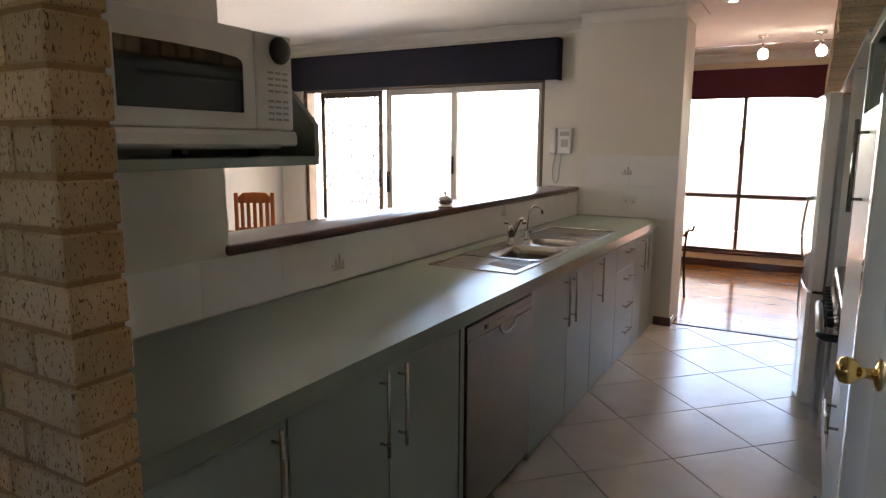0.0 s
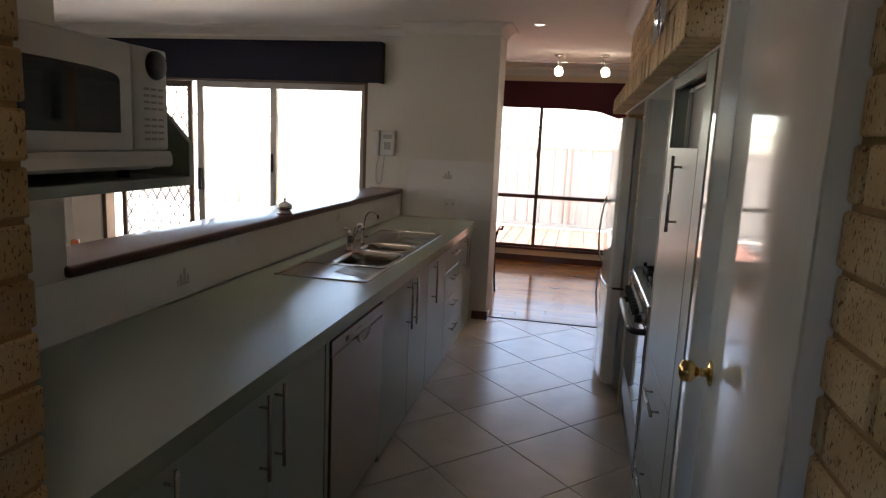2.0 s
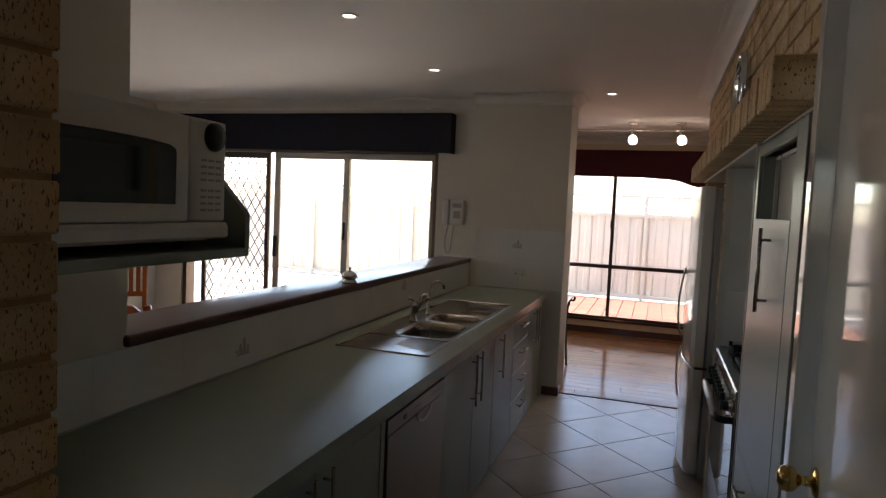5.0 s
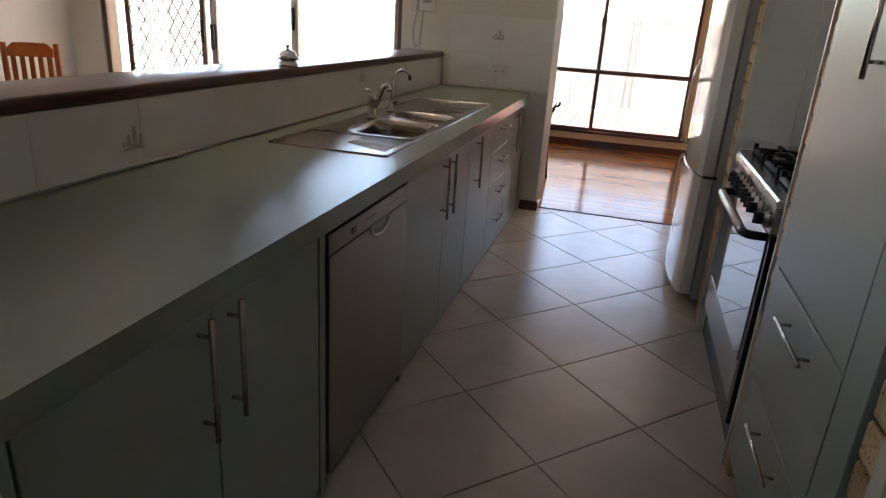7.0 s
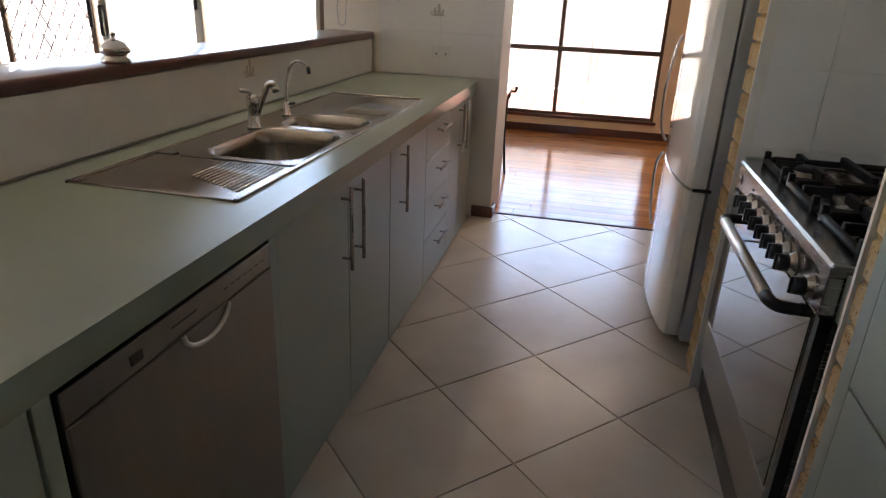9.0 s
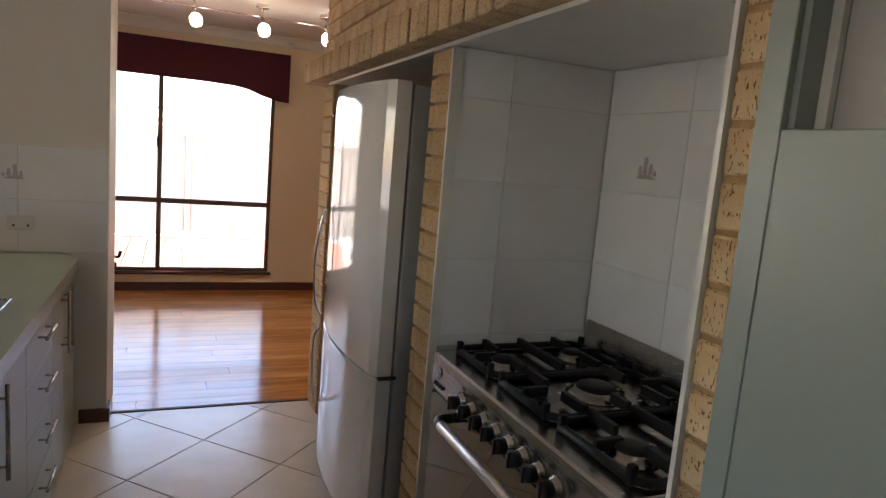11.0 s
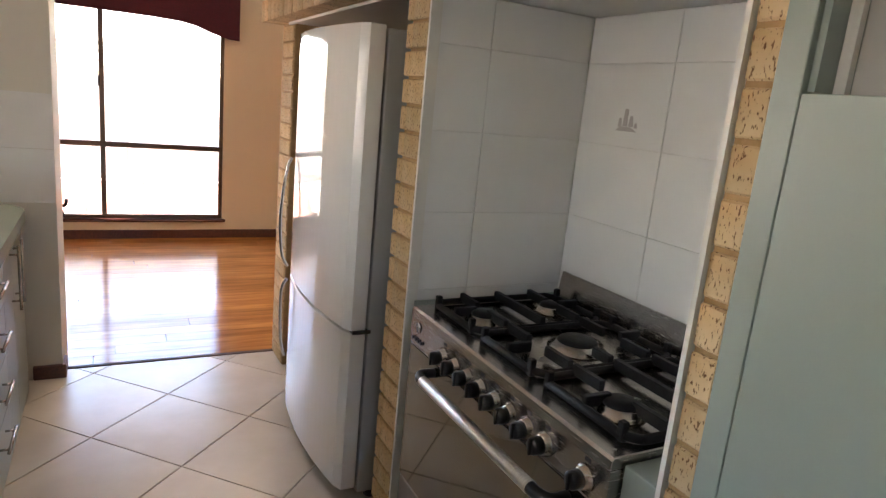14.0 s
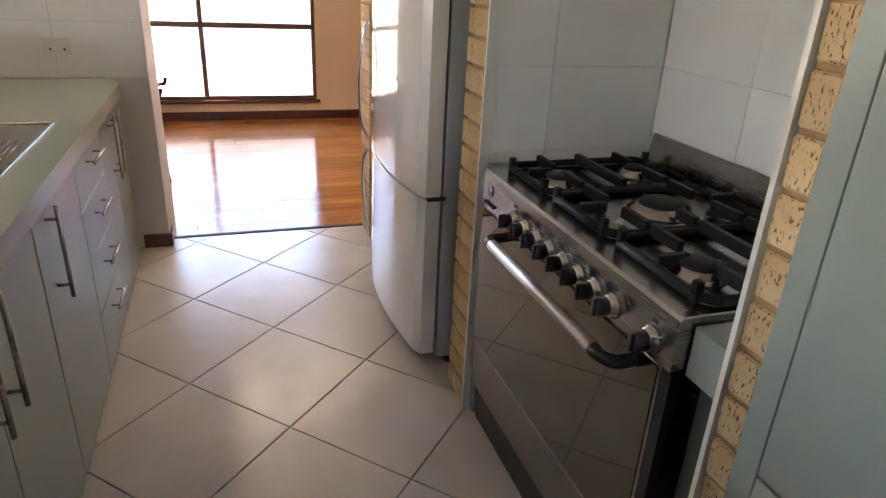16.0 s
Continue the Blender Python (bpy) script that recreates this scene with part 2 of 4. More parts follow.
# ---------------------------------------------------------------- mesh tools
class Shape:
    """A mesh under construction, in world coordinates."""

    def __init__(self):
        self.bm, self.mats = bmesh.new(), []

    def slot(self, m):
        if m not in self.mats:
            self.mats.append(m)
        return self.mats.index(m)

    def _own(self, before, m, smooth=False):
        i = self.slot(m)
        for f in self.bm.faces:
            if f not in before:
                f.material_index, f.smooth = i, smooth

    def box(self, x0, x1, y0, y1, z0, z1, m, bevel=0.0, seg=1):
        before = set(self.bm.faces)
        vs = bmesh.ops.create_cube(self.bm, size=1)["verts"]
        for v in vs:
            v.co = Vector(((x0 + x1) / 2 + v.co.x * (x1 - x0), (y0 + y1) / 2 + v.co.y * (y1 - y0), (z0 + z1) / 2 + v.co.z * (z1 - z0)))
        if bevel:
            es = list({e for v in vs for e in v.link_edges})
            bmesh.ops.bevel(self.bm, geom=es, offset=bevel, segments=seg, affect="EDGES", profile=0.5)
        self._own(before, m, bool(bevel) and seg > 2)
        return self

    def prism(self, outline, axis, a0, a1, m, bevel=0.0):
        """A flat outline drawn out along an axis. x: points are (y, z); y: (x, z); z: (x, y)."""
        before = set(self.bm.faces)

        def at(p, a):
            return {"x": (a, p[0], p[1]), "y": (p[0], a, p[1]), "z": (p[0], p[1], a)}[axis]
        lo = [self.bm.verts.new(at(p, a0)) for p in outline]
        hi = [self.bm.verts.new(at(p, a1)) for p in outline]
        n = len(outline)
        fs = [self.bm.faces.new(lo), self.bm.faces.new(hi)]
        for i in range(n):
            fs.append(self.bm.faces.new((lo[i], lo[(i + 1) % n], hi[(i + 1) % n], hi[i])))
        bmesh.ops.recalc_face_normals(self.bm, faces=fs)
        if bevel:
            es = list({e for f in fs[:2] for e in f.edges})
            bmesh.ops.bevel(self.bm, geom=es, offset=bevel, segments=2, affect="EDGES", profile=0.5)
        self._own(before, m)
        return self

    def lathe(self, profile, centre, direction, m, seg=24):
        """Turned shape: profile of (radius, height along direction)."""
        before = set(self.bm.faces)
        q = Vector((0, 0, 1)).rotation_difference(Vector(direction).normalized()).to_matrix()
        rings = []
        for r, h in profile:
            rings.append([self.bm.verts.new(Vector(centre) + q @ Vector((r * math.cos(2 * math.pi * k / seg), r * math.sin(2 * math.pi * k / seg), h))) for k in range(seg)])
        for a, b in zip(rings, rings[1:]):
            for k in range(seg):
                self.bm.faces.new((a[k], a[(k + 1) % seg], b[(k + 1) % seg], b[k]))
        self.bm.faces.new(list(reversed(rings[0])))
        self.bm.faces.new(rings[-1])
        self._own(before, m, True)
        return self

    def tube(self, points, r, m, seg=10):
        before = set(self.bm.faces)
        pts = [Vector(p) for p in points]
        rings = []
        side = None
        for i, p in enumerate(pts):
            d = (pts[min(i + 1, len(pts) - 1)] - pts[max(i - 1, 0)]).normalized()
            if side is None:
                side = d.orthogonal().normalized()
            side = (side - d * side.dot(d)).normalized()
            up = d.cross(side)
            rings.append([self.bm.verts.new(p + r * (math.cos(2 * math.pi * k / seg) * side + math.sin(2 * math.pi * k / seg) * up)) for k in range(seg)])
        for a, b in zip(rings, rings[1:]):
            for k in range(seg):
                self.bm.faces.new((a[k], a[(k + 1) % seg], b[(k + 1) % seg], b[k]))
        self.bm.faces.new(list(reversed(rings[0])))
        self.bm.faces.new(rings[-1])
        self._own(before, m, True)
        return self

    def done(self, name, parent=None, base=None):
        bmesh.ops.recalc_face_normals(self.bm, faces=list(self.bm.faces))
        me = bpy.data.meshes.new(name)
        origin = Vector(base) if base is not None else (Vector(parent.get("base", (0, 0, 0))) if parent is not None else Vector((0, 0, 0)))
        for v in self.bm.verts:
            v.co -= origin
        self.bm.to_mesh(me)
        self.bm.free()
        for m in self.mats:
            me.materials.append(m)
        ob = new(name, me)
        if parent is not None:
            ob.parent = parent
        else:
            ob.location = origin
        if parent is not None and base is not None:
            ob.location = origin - Vector(parent.get("base", (0, 0, 0)))
        return ob


def thing(name, base, label, category, group="", kind=""):
    e = new(name)
    e.location, e.empty_display_size = base, 0.1
    e["base"] = list(base)
    return tagged(e, label, category, group, kind)


def structure(ob, label, category):
    return tagged(ob, label, category, kind="structure")


def smooth_path(points, n=6):
    """A rounded path through points."""
    out = []
    P = [Vector(p) for p in points]
    for i in range(len(P) - 1):
        p0, p1, p2, p3 = P[max(i - 1, 0)], P[i], P[i + 1], P[min(i + 2, len(P) - 1)]
        for k in range(n):
            t = k / n
            out.append(0.5 * ((2 * p1) + (p2 - p0) * t + (2 * p0 - 5 * p1 + 4 * p2 - p3) * t * t + (3 * p1 - p0 - 3 * p2 + p3) * t ** 3))
    return out + [P[-1]]


# ---------------------------------------------------------------- the setting
H = 2.61            # ceiling height
XW = 1.205          # face of the brick side wall
XB = 1.82           # back of the niches
YN = 5.80           # face of the end nib wall
YD = 6.02           # face of the dining room's door wall
YF = 9.0            # face of the far window wall

structure(Shape().box(-0.80, 1.30, -2.5, 5.90, -0.12, -0.006, GROUT).done("floor"), "grout bed under diagonal stone-look floor tiles", "floor")
floor_ob = bpy.data.objects["floor"]
structure(Shape().box(-5.0, -0.80, -2.5, 6.25, -0.12, 0.0, FTILE).done("floor_dining"), "plain pale tiled floor of the dining room", "floor")
structure(Shape().box(1.30, 2.2, -2.5, 5.90, -0.12, -0.001, KICK).done("floor_niche"), "dark floor under the cooker and fridge", "floor")
wood_floor = structure(Shape().box(-1.15, 3.4, 5.925, 9.2, -0.12, -0.008, JARRAH).done("floor_timber"), "high-gloss orange timber strip floor", "floor")
structure(Shape().box(0.11, 1.30, 5.90, 5.925, -0.1, 0.004, EDGE_WOOD).done("floor_threshold"), "dark timber strip between tiles and boards", "threshold")
structure(Shape().box(-5.0, 3.4, -2.5, 6.22, H, H + 0.12, CEIL).box(-1.15, 3.4, 6.22, 9.2, H, H + 0.12, CEIL).done("ceiling"), "off-white painted plaster ceiling", "ceiling")

# half wall with a servery opening, full height at the near end
wl = Shape()
wl.box(-0.88, -0.735, 0.922, YN, 0, 1.115, PAINT_W).box(-0.88, -0.735, 0.922, 1.85, 1.115, H, PAINT_W)
structure(wl.done("wall_servery"), "off-white half wall under the open servery", "wall")
# nib wall at the end of the bench, and the dining room's door wall
wn_ = Shape()
wn_.box(-0.74, 0.11, YN, YN + 0.13, 0, H, PAINT_W)
structure(wn_.done("wall_nib"), "cream painted nib wall at the end of the bench", "wall")
wd = Shape()
DX0, DX1, DZ = -4.10, -1.15, 2.14
wd.box(DX1, -0.74, YD, YD + 0.2, 0, H, PAINT_W).box(DX0, DX1, YD, YD + 0.2, DZ, H, PAINT_W).box(-4.6, DX0, YD, YD + 0.2, 0, H, PAINT_W)
wd.box(-0.74, 0.11, YN + 0.13, YD + 0.2, 0, H, PAINT_W)
structure(wd.done("wall_dining_door"), "off-white wall round the sliding door", "wall")
# the opening in this wall is added, out of view, to let sky light in
structure(Shape().box(-4.6, -4.45, -2.5, 2.0, 0, H, PAINT_W).box(-4.6, -4.45, 2.9, YD, 0, H, PAINT_W).box(-4.6, -4.45, 2.0, 2.9, 0, 1.4, PAINT_W).box(-4.6, -4.45, 2.0, 2.9, 2.0, H, PAINT_W).done("wall_dining_side"), "plain off-white dining room wall with an added opening", "wall")
# unseen wall; its small opening is added to light the entry pier from behind
structure(Shape().box(-4.6, -0.25, -2.6, -2.5, 0, H, PAINT_W).box(0.35, 1.4, -2.6, -2.5, 0, H, PAINT_W).box(-0.25, 0.35, -2.6, -2.5, 0, 1.55, PAINT_W).box(-0.25, 0.35, -2.6, -2.5, 2.1, H, PAINT_W).done("wall_back"), "plain wall behind the entry with an added opening", "wall")
# far room
FX0, FX1, FZ0, FZ1 = -0.90, 1.36, 0.195, 2.13
wf = Shape()
wf.box(-1.15, FX0, YF, YF + 0.2, 0, H, PAINT).box(FX1, 3.4, YF, YF + 0.2, 0, H, PAINT)
wf.box(FX0, FX1, YF, YF + 0.2, 0, FZ0, PAINT).box(FX0, FX1, YF, YF + 0.2, FZ1, H, PAINT)
structure(wf.done("wall_window"), "cream painted wall round the big window", "wall")
structure(Shape().box(3.3, 3.4, 5.95, YF, 0, H, PAINT).done("wall_far_side"), "plain cream wall", "wall")
structure(Shape().box(-1.15, -1.05, YD + 0.2, YF, 0, H, PAINT).done("wall_far_left"), "plain cream wall", "wall")
structure(Shape().box(2.2, 3.4, 5.80, 5.95, 0, H, PAINT).done("wall_far_near"), "plain cream wall", "wall")
# baseboards
structure(Shape().box(-1.05, 3.3, YF - 0.016, YF, 0, 0.085, JARRAH, 0.004).done("baseboard"), "dark red-brown timber baseboard", "baseboard")
structure(Shape().box(-0.02, 0.126, YN - 0.014, YN + 0.12, 0, 0.075, JARRAH, 0.004).done("baseboard_nib"), "dark red-brown timber baseboard", "baseboard")

# cove cornices


def cornice(name, a, b, axis, face, sign):
    """Quarter-round plaster cove along a wall. sign: the side of the face on which the room lies."""
    r = 0.09
    prof = [(face, H)] + [(face + sign * (r + 0.012), H), (face + sign * (r + 0.012), H - 0.012)]
    for k in range(1, 7):
        an = math.pi / 2 * k / 7
        prof.append((face + sign * (r + 0.004 - r * math.sin(an)), H - 0.012 - r * (1 - math.cos(an)) * 0.95))
    prof += [(face + sign * 0.012, H - r - 0.004), (face, H - r - 0.004)]
    structure(Shape().prism(prof, axis, a, b, CEIL).done(name), "white plaster cove cornice", "cornice")


cornice("trim_cornice_brick", -2.5, 5.95, "y", XW - 0.004, -1)
cornice("trim_cornice_nib", -0.74, 0.11, "x", YN, -1)
cornice("trim_cornice_door", -4.45, -0.74, "x", YD, -1)
cornice("trim_cornice_window", -1.05, 3.3, "x", YF, -1)
cornice("trim_cornice_nib_end", YN - 0.09, YD + 0.2, "y", 0.11, 1)
cornice("trim_cornice_servery", 0.88, 1.85, "y", -0.735, 1)

# jarrah servery ledge
structure(Shape().box(-1.01, -0.714, 1.835, YN - 0.004, 1.118, 1.158, JARRAH, 0.012, 3).done("trim_servery_ledge"), "dark polished timber servery ledge", "ledge")

# ---- brick side wall: mortar backing, openings, soldier header
bw = Shape()
XM = XW + 0.008
bw.box(XM, XM + 0.1, -2.5, 1.05, 0, H, MORTAR).box(XM, XM + 0.1, 1.885, 2.01, 0, 1.90, MORTAR)
bw.box(XM, XM + 0.1, 1.05, 1.94, 2.19, H, MORTAR).box(XM, XM + 0.1, 1.94, 5.94, 1.99, H, MORTAR)
bw.box(XM, XB, 2.85, 2.905, 0, 1.99, MORTAR).box(XM, XB, 4.035, 4.185, 0, 1.99, MORTAR).box(XM, XB, 5.68, 5.93, 0, 1.99, MORTAR)
bw.box(XB, XB + 0.1, 1.94, 5.94, 0, H, MORTAR).box(XM, XB, 1.94, 2.01, 0, 1.99, MORTAR)
bw.box(XM, XB + 0.4, 5.931, 5.945, 0, H, MORTAR)
brick_wall = structure(bw.done("wall_brick"), "cream wire-cut face brick wall with niches", "brick wall")
structure(Shape().box(XW - 0.004, XB, 2.01, 5.70, 1.892, 1.90, TRIM).box(XW - 0.02, XW - 0.002, 2.82, 5.72, 1.886, 1.898, TRIM).done("trim_lintel"), "white steel angle lintel under the bricks", "lintel")
structure(Shape().box(XB - 0.0055, XB + 0.001, 2.906, 4.034, 0, 1.891, GROUT_W).box(XW + 0.03, XB - 0.006, 4.0302, 4.0345, 0, 1.891, GROUT_W).box(XW + 0.03, XB - 0.006, 2.9055, 2.9098, 0, 1.891, GROUT_W).done("wall_niche_lining"), "white grouted lining of the cooker niche", "wall lining")
structure(Shape().box(XW - 0.007, XW + 0.03, 2.9065, 2.917, 0, 1.888, TRIM).box(XW - 0.007, XW + 0.03, 4.0235, 4.034, 0, 1.888, TRIM).done("trim_niche_edge"), "white tile edge strips", "trim")

# ---- near pier of single-skin brick beside the entry
pier = structure(Shape().box(-4.45, 0.042, 0.828, 0.922, 0, H, MORTAR).done("wall_entry"), "cream brick entry wall, single skin", "brick wall")

# ---- white door in the side wall
d = thing("door_1", (XW, 1.48, 0), "white gloss-painted flush door, slightly ajar, brass knob", "door", kind="structure")
leaf_turn = -radians(0.9)
lf = Shape().box(XW + 0.002, XW + 0.040, 1.115, 1.822, 0.008, 2.12, DOORP, 0.002).done("leaf", d, base=(XW + 0.002, 1.115, 0))
lf.rotation_euler = (0, 0, leaf_turn)
fr = Shape()
for y0, y1 in ((1.06, 1.11), (1.83, 1.88)):
    fr.box(XW - 0.03, XW + 0.1, y0, y1, 0, 2.17, DOORP, 0.005, 2)
fr.box(XW - 0.03, XW + 0.1, 1.06, 1.88, 2.125, 2.185, DOORP, 0.005, 2)
fr.done("frame", d)
kb = Shape()
kb.lathe([(0.033, 0), (0.033, 0.004), (0.026, 0.008), (0.012, 0.012), (0.010, 0.03), (0.016, 0.036), (0.026, 0.046), (0.029, 0.058), (0.025, 0.07), (0.012, 0.077), (0.002, 0.078)], (XW + 0.003, 1.755, 1.065), (-1, 0, 0), BRASS)
kb = kb.done("knob", d, base=(XW + 0.002, 1.115, 0))
kb.rotation_euler = (0, 0, leaf_turn)

# ---- far window
w = thing("window_1", (0.27, YF + 0.05, FZ0), "large bronze aluminium window over a timber sill", "window", kind="structure")
wfz = Shape()
T = 0.035
MX = 0.29
for x0, x1, z0, z1 in ((FX0, FX0 + T, FZ0, FZ1), (FX1 - T, FX1, FZ0, FZ1), (MX - 0.022, MX + 0.022, FZ0, FZ1)):
    wfz.box(x0, x1, YF + 0.03, YF + 0.08, z0, z1, BRONZE, 0.003)
for z0, z1 in ((FZ0, FZ0 + T), (FZ1 - T, FZ1), (0.875, 0.925)):
    wfz.box(FX0, FX1, YF + 0.028, YF + 0.078, z0, z1, BRONZE, 0.003)
wfz.done("frame", w)
for x0, x1 in ((FX0 + T, MX - 0.022), (MX + 0.022, FX1 - T)):
    for z0, z1 in ((FZ0 + T, 0.875), (0.925, FZ1 - T)):
        g = Shape().box(x0, x1, YF + 0.05, YF + 0.055, z0, z1, GLASS).done("pane", w)
        g.visible_shadow = False
Shape().box(MX - 0.03, MX - 0.012, YF + 0.012, YF + 0.03, 1.42, 1.52, BLACK, 0.004).done("latch", w)
Shape().box(FX0 - 0.03, FX1 + 0.03, YF - 0.03, YF + 0.03, FZ0 - 0.03, FZ0, JARRAH, 0.006).done("sill", w)

# maroon pelmet with a shaped lower edge
pm = Shape()
prof = [(-1.045, 2.43), (1.475, 2.43), (1.475, 1.96), (1.38, 1.965), (1.22, 2.0), (1.08, 2.05), (0.95, 2.07), (0.6, 2.085), (-0.35, 2.085), (-0.6, 2.07), (-0.75, 2.05), (-0.9, 2.0), (-1.045, 1.96)]
pm.prism(prof, "y", YF - 0.13, YF - 0.105, MAROON, 0.004)
pm.box(-1.045, 1.475, YF - 0.105, YF - 0.001, 2.41, 2.43, MAROON).box(1.455, 1.475, YF - 0.105, YF - 0.001, 1.97, 2.41, MAROON).box(-1.045, -1.03, YF - 0.105, YF - 0.001, 1.97, 2.41, MAROON)
tagged(pm.done("window_pelmet", base=(0.2, YF, 2.2)), "maroon fabric pelmet with curved lower edge", "pelmet")

# ---- sliding glass door of the dining room
s = thing("sliding_door", (-2.5, YD + 0.1, 0), "brown aluminium sliding door, one leaf slid open", "sliding door", kind="structure")
sf = Shape()
for x0, x1 in ((DX0, DX0 + 0.05), (DX1 - 0.04, DX1)):
    sf.box(x0, x1, YD + 0.02, YD + 0.16, 0, DZ, BRONZE, 0.004)
sf.box(DX0, DX1, YD + 0.02, YD + 0.16, DZ - 0.05, DZ, BRONZE, 0.004).box(DX0, DX1, YD + 0.02, YD + 0.16, 0.0, 0.03, BRONZE, 0.004)
sf.done("frame", s)


def slide_leaf(x0, x1, y, m):
    f = Shape()
    f.box(x0, x0 + 0.065, y, y + 0.03, 0.03, DZ - 0.05, m, 0.003).box(x1 - 0.055, x1, y, y + 0.03, 0.03, DZ - 0.05, m, 0.003)
    f.box(x0, x1, y + 0.001, y + 0.029, 0.03, 0.10, m, 0.003).box(x0, x1, y + 0.001, y + 0.029, DZ - 0.11, DZ - 0.05, m, 0.003)
    f.done("leaf_frame", s)
    g = Shape().box(x0 + 0.05, x1 - 0.05, y + 0.012, y + 0.017, 0.10, DZ - 0.11, GLASS).done("pane", s)
    g.visible_shadow = False


slide_leaf(-2.16, -1.17, YD + 0.03, GREYAL)
slide_leaf(-2.98, -2.10, YD + 0.065, GREYAL)
hs = Shape()
hs.box(-2.965, -2.93, YD + 0.03, YD + 0.065, 1.0, 1.22, BLACK, 0.006).box(-2.15, -2.125, YD + 0.01, YD + 0.03, 1.22, 1.40, BLACK, 0.006)
hs.done("handle", s)

# security screen door with a diamond grille
sc = thing("screen_door", (-3.4, YD + 0.13, 0), "brown security screen door with diamond grille", "screen door")
f = Shape()
SX0, SX1 = -3.93, -3.07
for x0, x1 in ((SX0, SX0 + 0.05), (SX1 - 0.05, SX1)):
    f.box(x0, x1, YD + 0.115, YD + 0.14, 0.03, DZ - 0.05, BRONZE, 0.003)
for z0, z1 in ((0.03, 0.12), (DZ - 0.11, DZ - 0.05)):
    f.box(SX0 + 0.05, SX1 - 0.05, YD + 0.116, YD + 0.139, z0, z1, BRONZE, 0.003)
f.done("frame", sc)
gr = Shape()
gx0, gx1, gz0, gz1 = SX0 + 0.05, SX1 - 0.05, 0.12, DZ - 0.11
for sgn in (1, -1):
    k = -40
    while k < 60:
        c = k * 0.105
        pts = []
        for i in range(2):
            z = (gz0, gz1)[i]
            pts.append((gx0 + c + sgn * (z - gz0) * 0.62, z))
        (xa, za), (xb, zb) = pts
        lo_t = max(0.0, min(((gx0 - xa) / (xb - xa)), ((gx1 - xa) / (xb - xa))))
        hi_t = min(1.0, max(((gx0 - xa) / (xb - xa)), ((gx1 - xa) / (xb - xa))))
        if hi_t > lo_t:
            p = [(xa + (xb - xa) * q, YD + 0.127 + sgn * 0.004, za + (zb - za) * q) for q in (lo_t, hi_t)]
            gr.tube(p, 0.0055, BRONZE, 4)
        k += 1
tagged(gr.done("grille", sc), kind="stuff")
Shape().box(SX1 - 0.045, SX1 - 0.005, YD + 0.10, YD + 0.114, 1.05, 1.25, BLACK, 0.004).done("lock", sc)

# navy pelmet
tagged(Shape().box(-4.28, -0.99, YD - 0.13, YD - 0.105, 2.10, 2.465, NAVY, 0.005).box(-4.28, -0.99, YD - 0.105, YD - 0.001, 2.44, 2.464, NAVY).box(-1.01, -0.99, YD - 0.105, YD - 0.001, 2.10, 2.44, NAVY).done("window_pelmet", base=(-2.4, YD, 2.2)), "dark navy fabric pelmet over the sliding door", "pelmet")

# ---------------------------------------------------------------- outside
structure(Shape().box(-60, 60, 9.2, 80, -0.2, -0.06, SAND).box(-60, -1.15, 6.22, 9.2, -0.2, -0.06, SAND).box(-60, -5.0, -2.6, 6.22, -0.2, -0.06, SAND).done("ground"), "pale sandy yard ground", "ground")
fz = thing("fence", (0, 13.2, -0.06), "cream ribbed steel fence with lattice top", "fence")
pn = Shape()
x = -9.0
while x < 7:
    pn.prism([(x, 13.2), (x + 0.09, 13.2), (x + 0.12, 13.188), (x + 0.2, 13.188), (x + 0.23, 13.2), (x + 0.24, 13.215), (x, 13.215)], "z", 0.0, 1.55, FENCE)
    x += 0.24
tagged(pn.done("panel", fz), kind="stuff")
rl = Shape()
rl.box(-9, 7, 13.14, 13.22, 1.55, 1.61, FENCE).box(-9, 7, 13.14, 13.22, -0.02, 0.05, FENCE).box(-9, 7, 13.16, 13.2, 1.93, 1.97, FENCE)
for i in range(7):
    px = -9 + i * 2.4
    rl.box(px, px + 0.06, 13.13, 13.23, -0.06, 1.97, FENCE)
rl.done("rail", fz)
lt = Shape()
for i in range(134):
    px = -9 + i * 0.12
    lt.tube([(px, 13.17, 1.61), (px + 0.32, 13.17, 1.93)], 0.012, FENCE, 4).tube([(px + 0.32, 13.19, 1.61), (px, 13.19, 1.93)], 0.012, FENCE, 4)
tagged(lt.done("lattice", fz), kind="stuff")
# patio roof outside the sliding door
pr = thing("patio_roof", (-3, 8, -0.06), "pale corrugated patio roof on white posts", "patio roof")
rs = Shape()
x = -9.0
while x < -1.4:
    rs.prism([(x, 2.72), (x + 0.05, 2.74), (x + 0.1, 2.72), (x + 0.15, 2.70), (x + 0.2, 2.72), (x + 0.2, 2.725), (x + 0.15, 2.705), (x + 0.1, 2.725), (x + 0.05, 2.745), (x, 2.725)], "y", 6.25, 8.1, ROOFM)
    x += 0.2
tagged(rs.done("roof_sheet", pr), kind="stuff")
be = Shape()
for y in (7.1, 8.03):
    be.box(-9, -1.3, y, y + 0.06, 2.56, 2.70, TRIM)
for px in (-8.9, -5.4, -1.6):
    be.box(px, px + 0.09, 8.01, 8.1, -0.06, 2.56, TRIM)
be.done("beam", pr)
# unseen overhangs above the dining side and far window, added to block direct sun
structure(Shape().box(-6.4, -4.6, -2.6, 6.2, 2.35, 2.45, TRIM).done("roof_eave_side"), "unseen white eave added to keep sun out of the dining room", "eave")
structure(Shape().box(-1.15, 3.4, 9.2, 10.2, 2.35, 2.45, TRIM).done("roof_eave"), "unseen white eave added to keep sun out of the window", "eave")
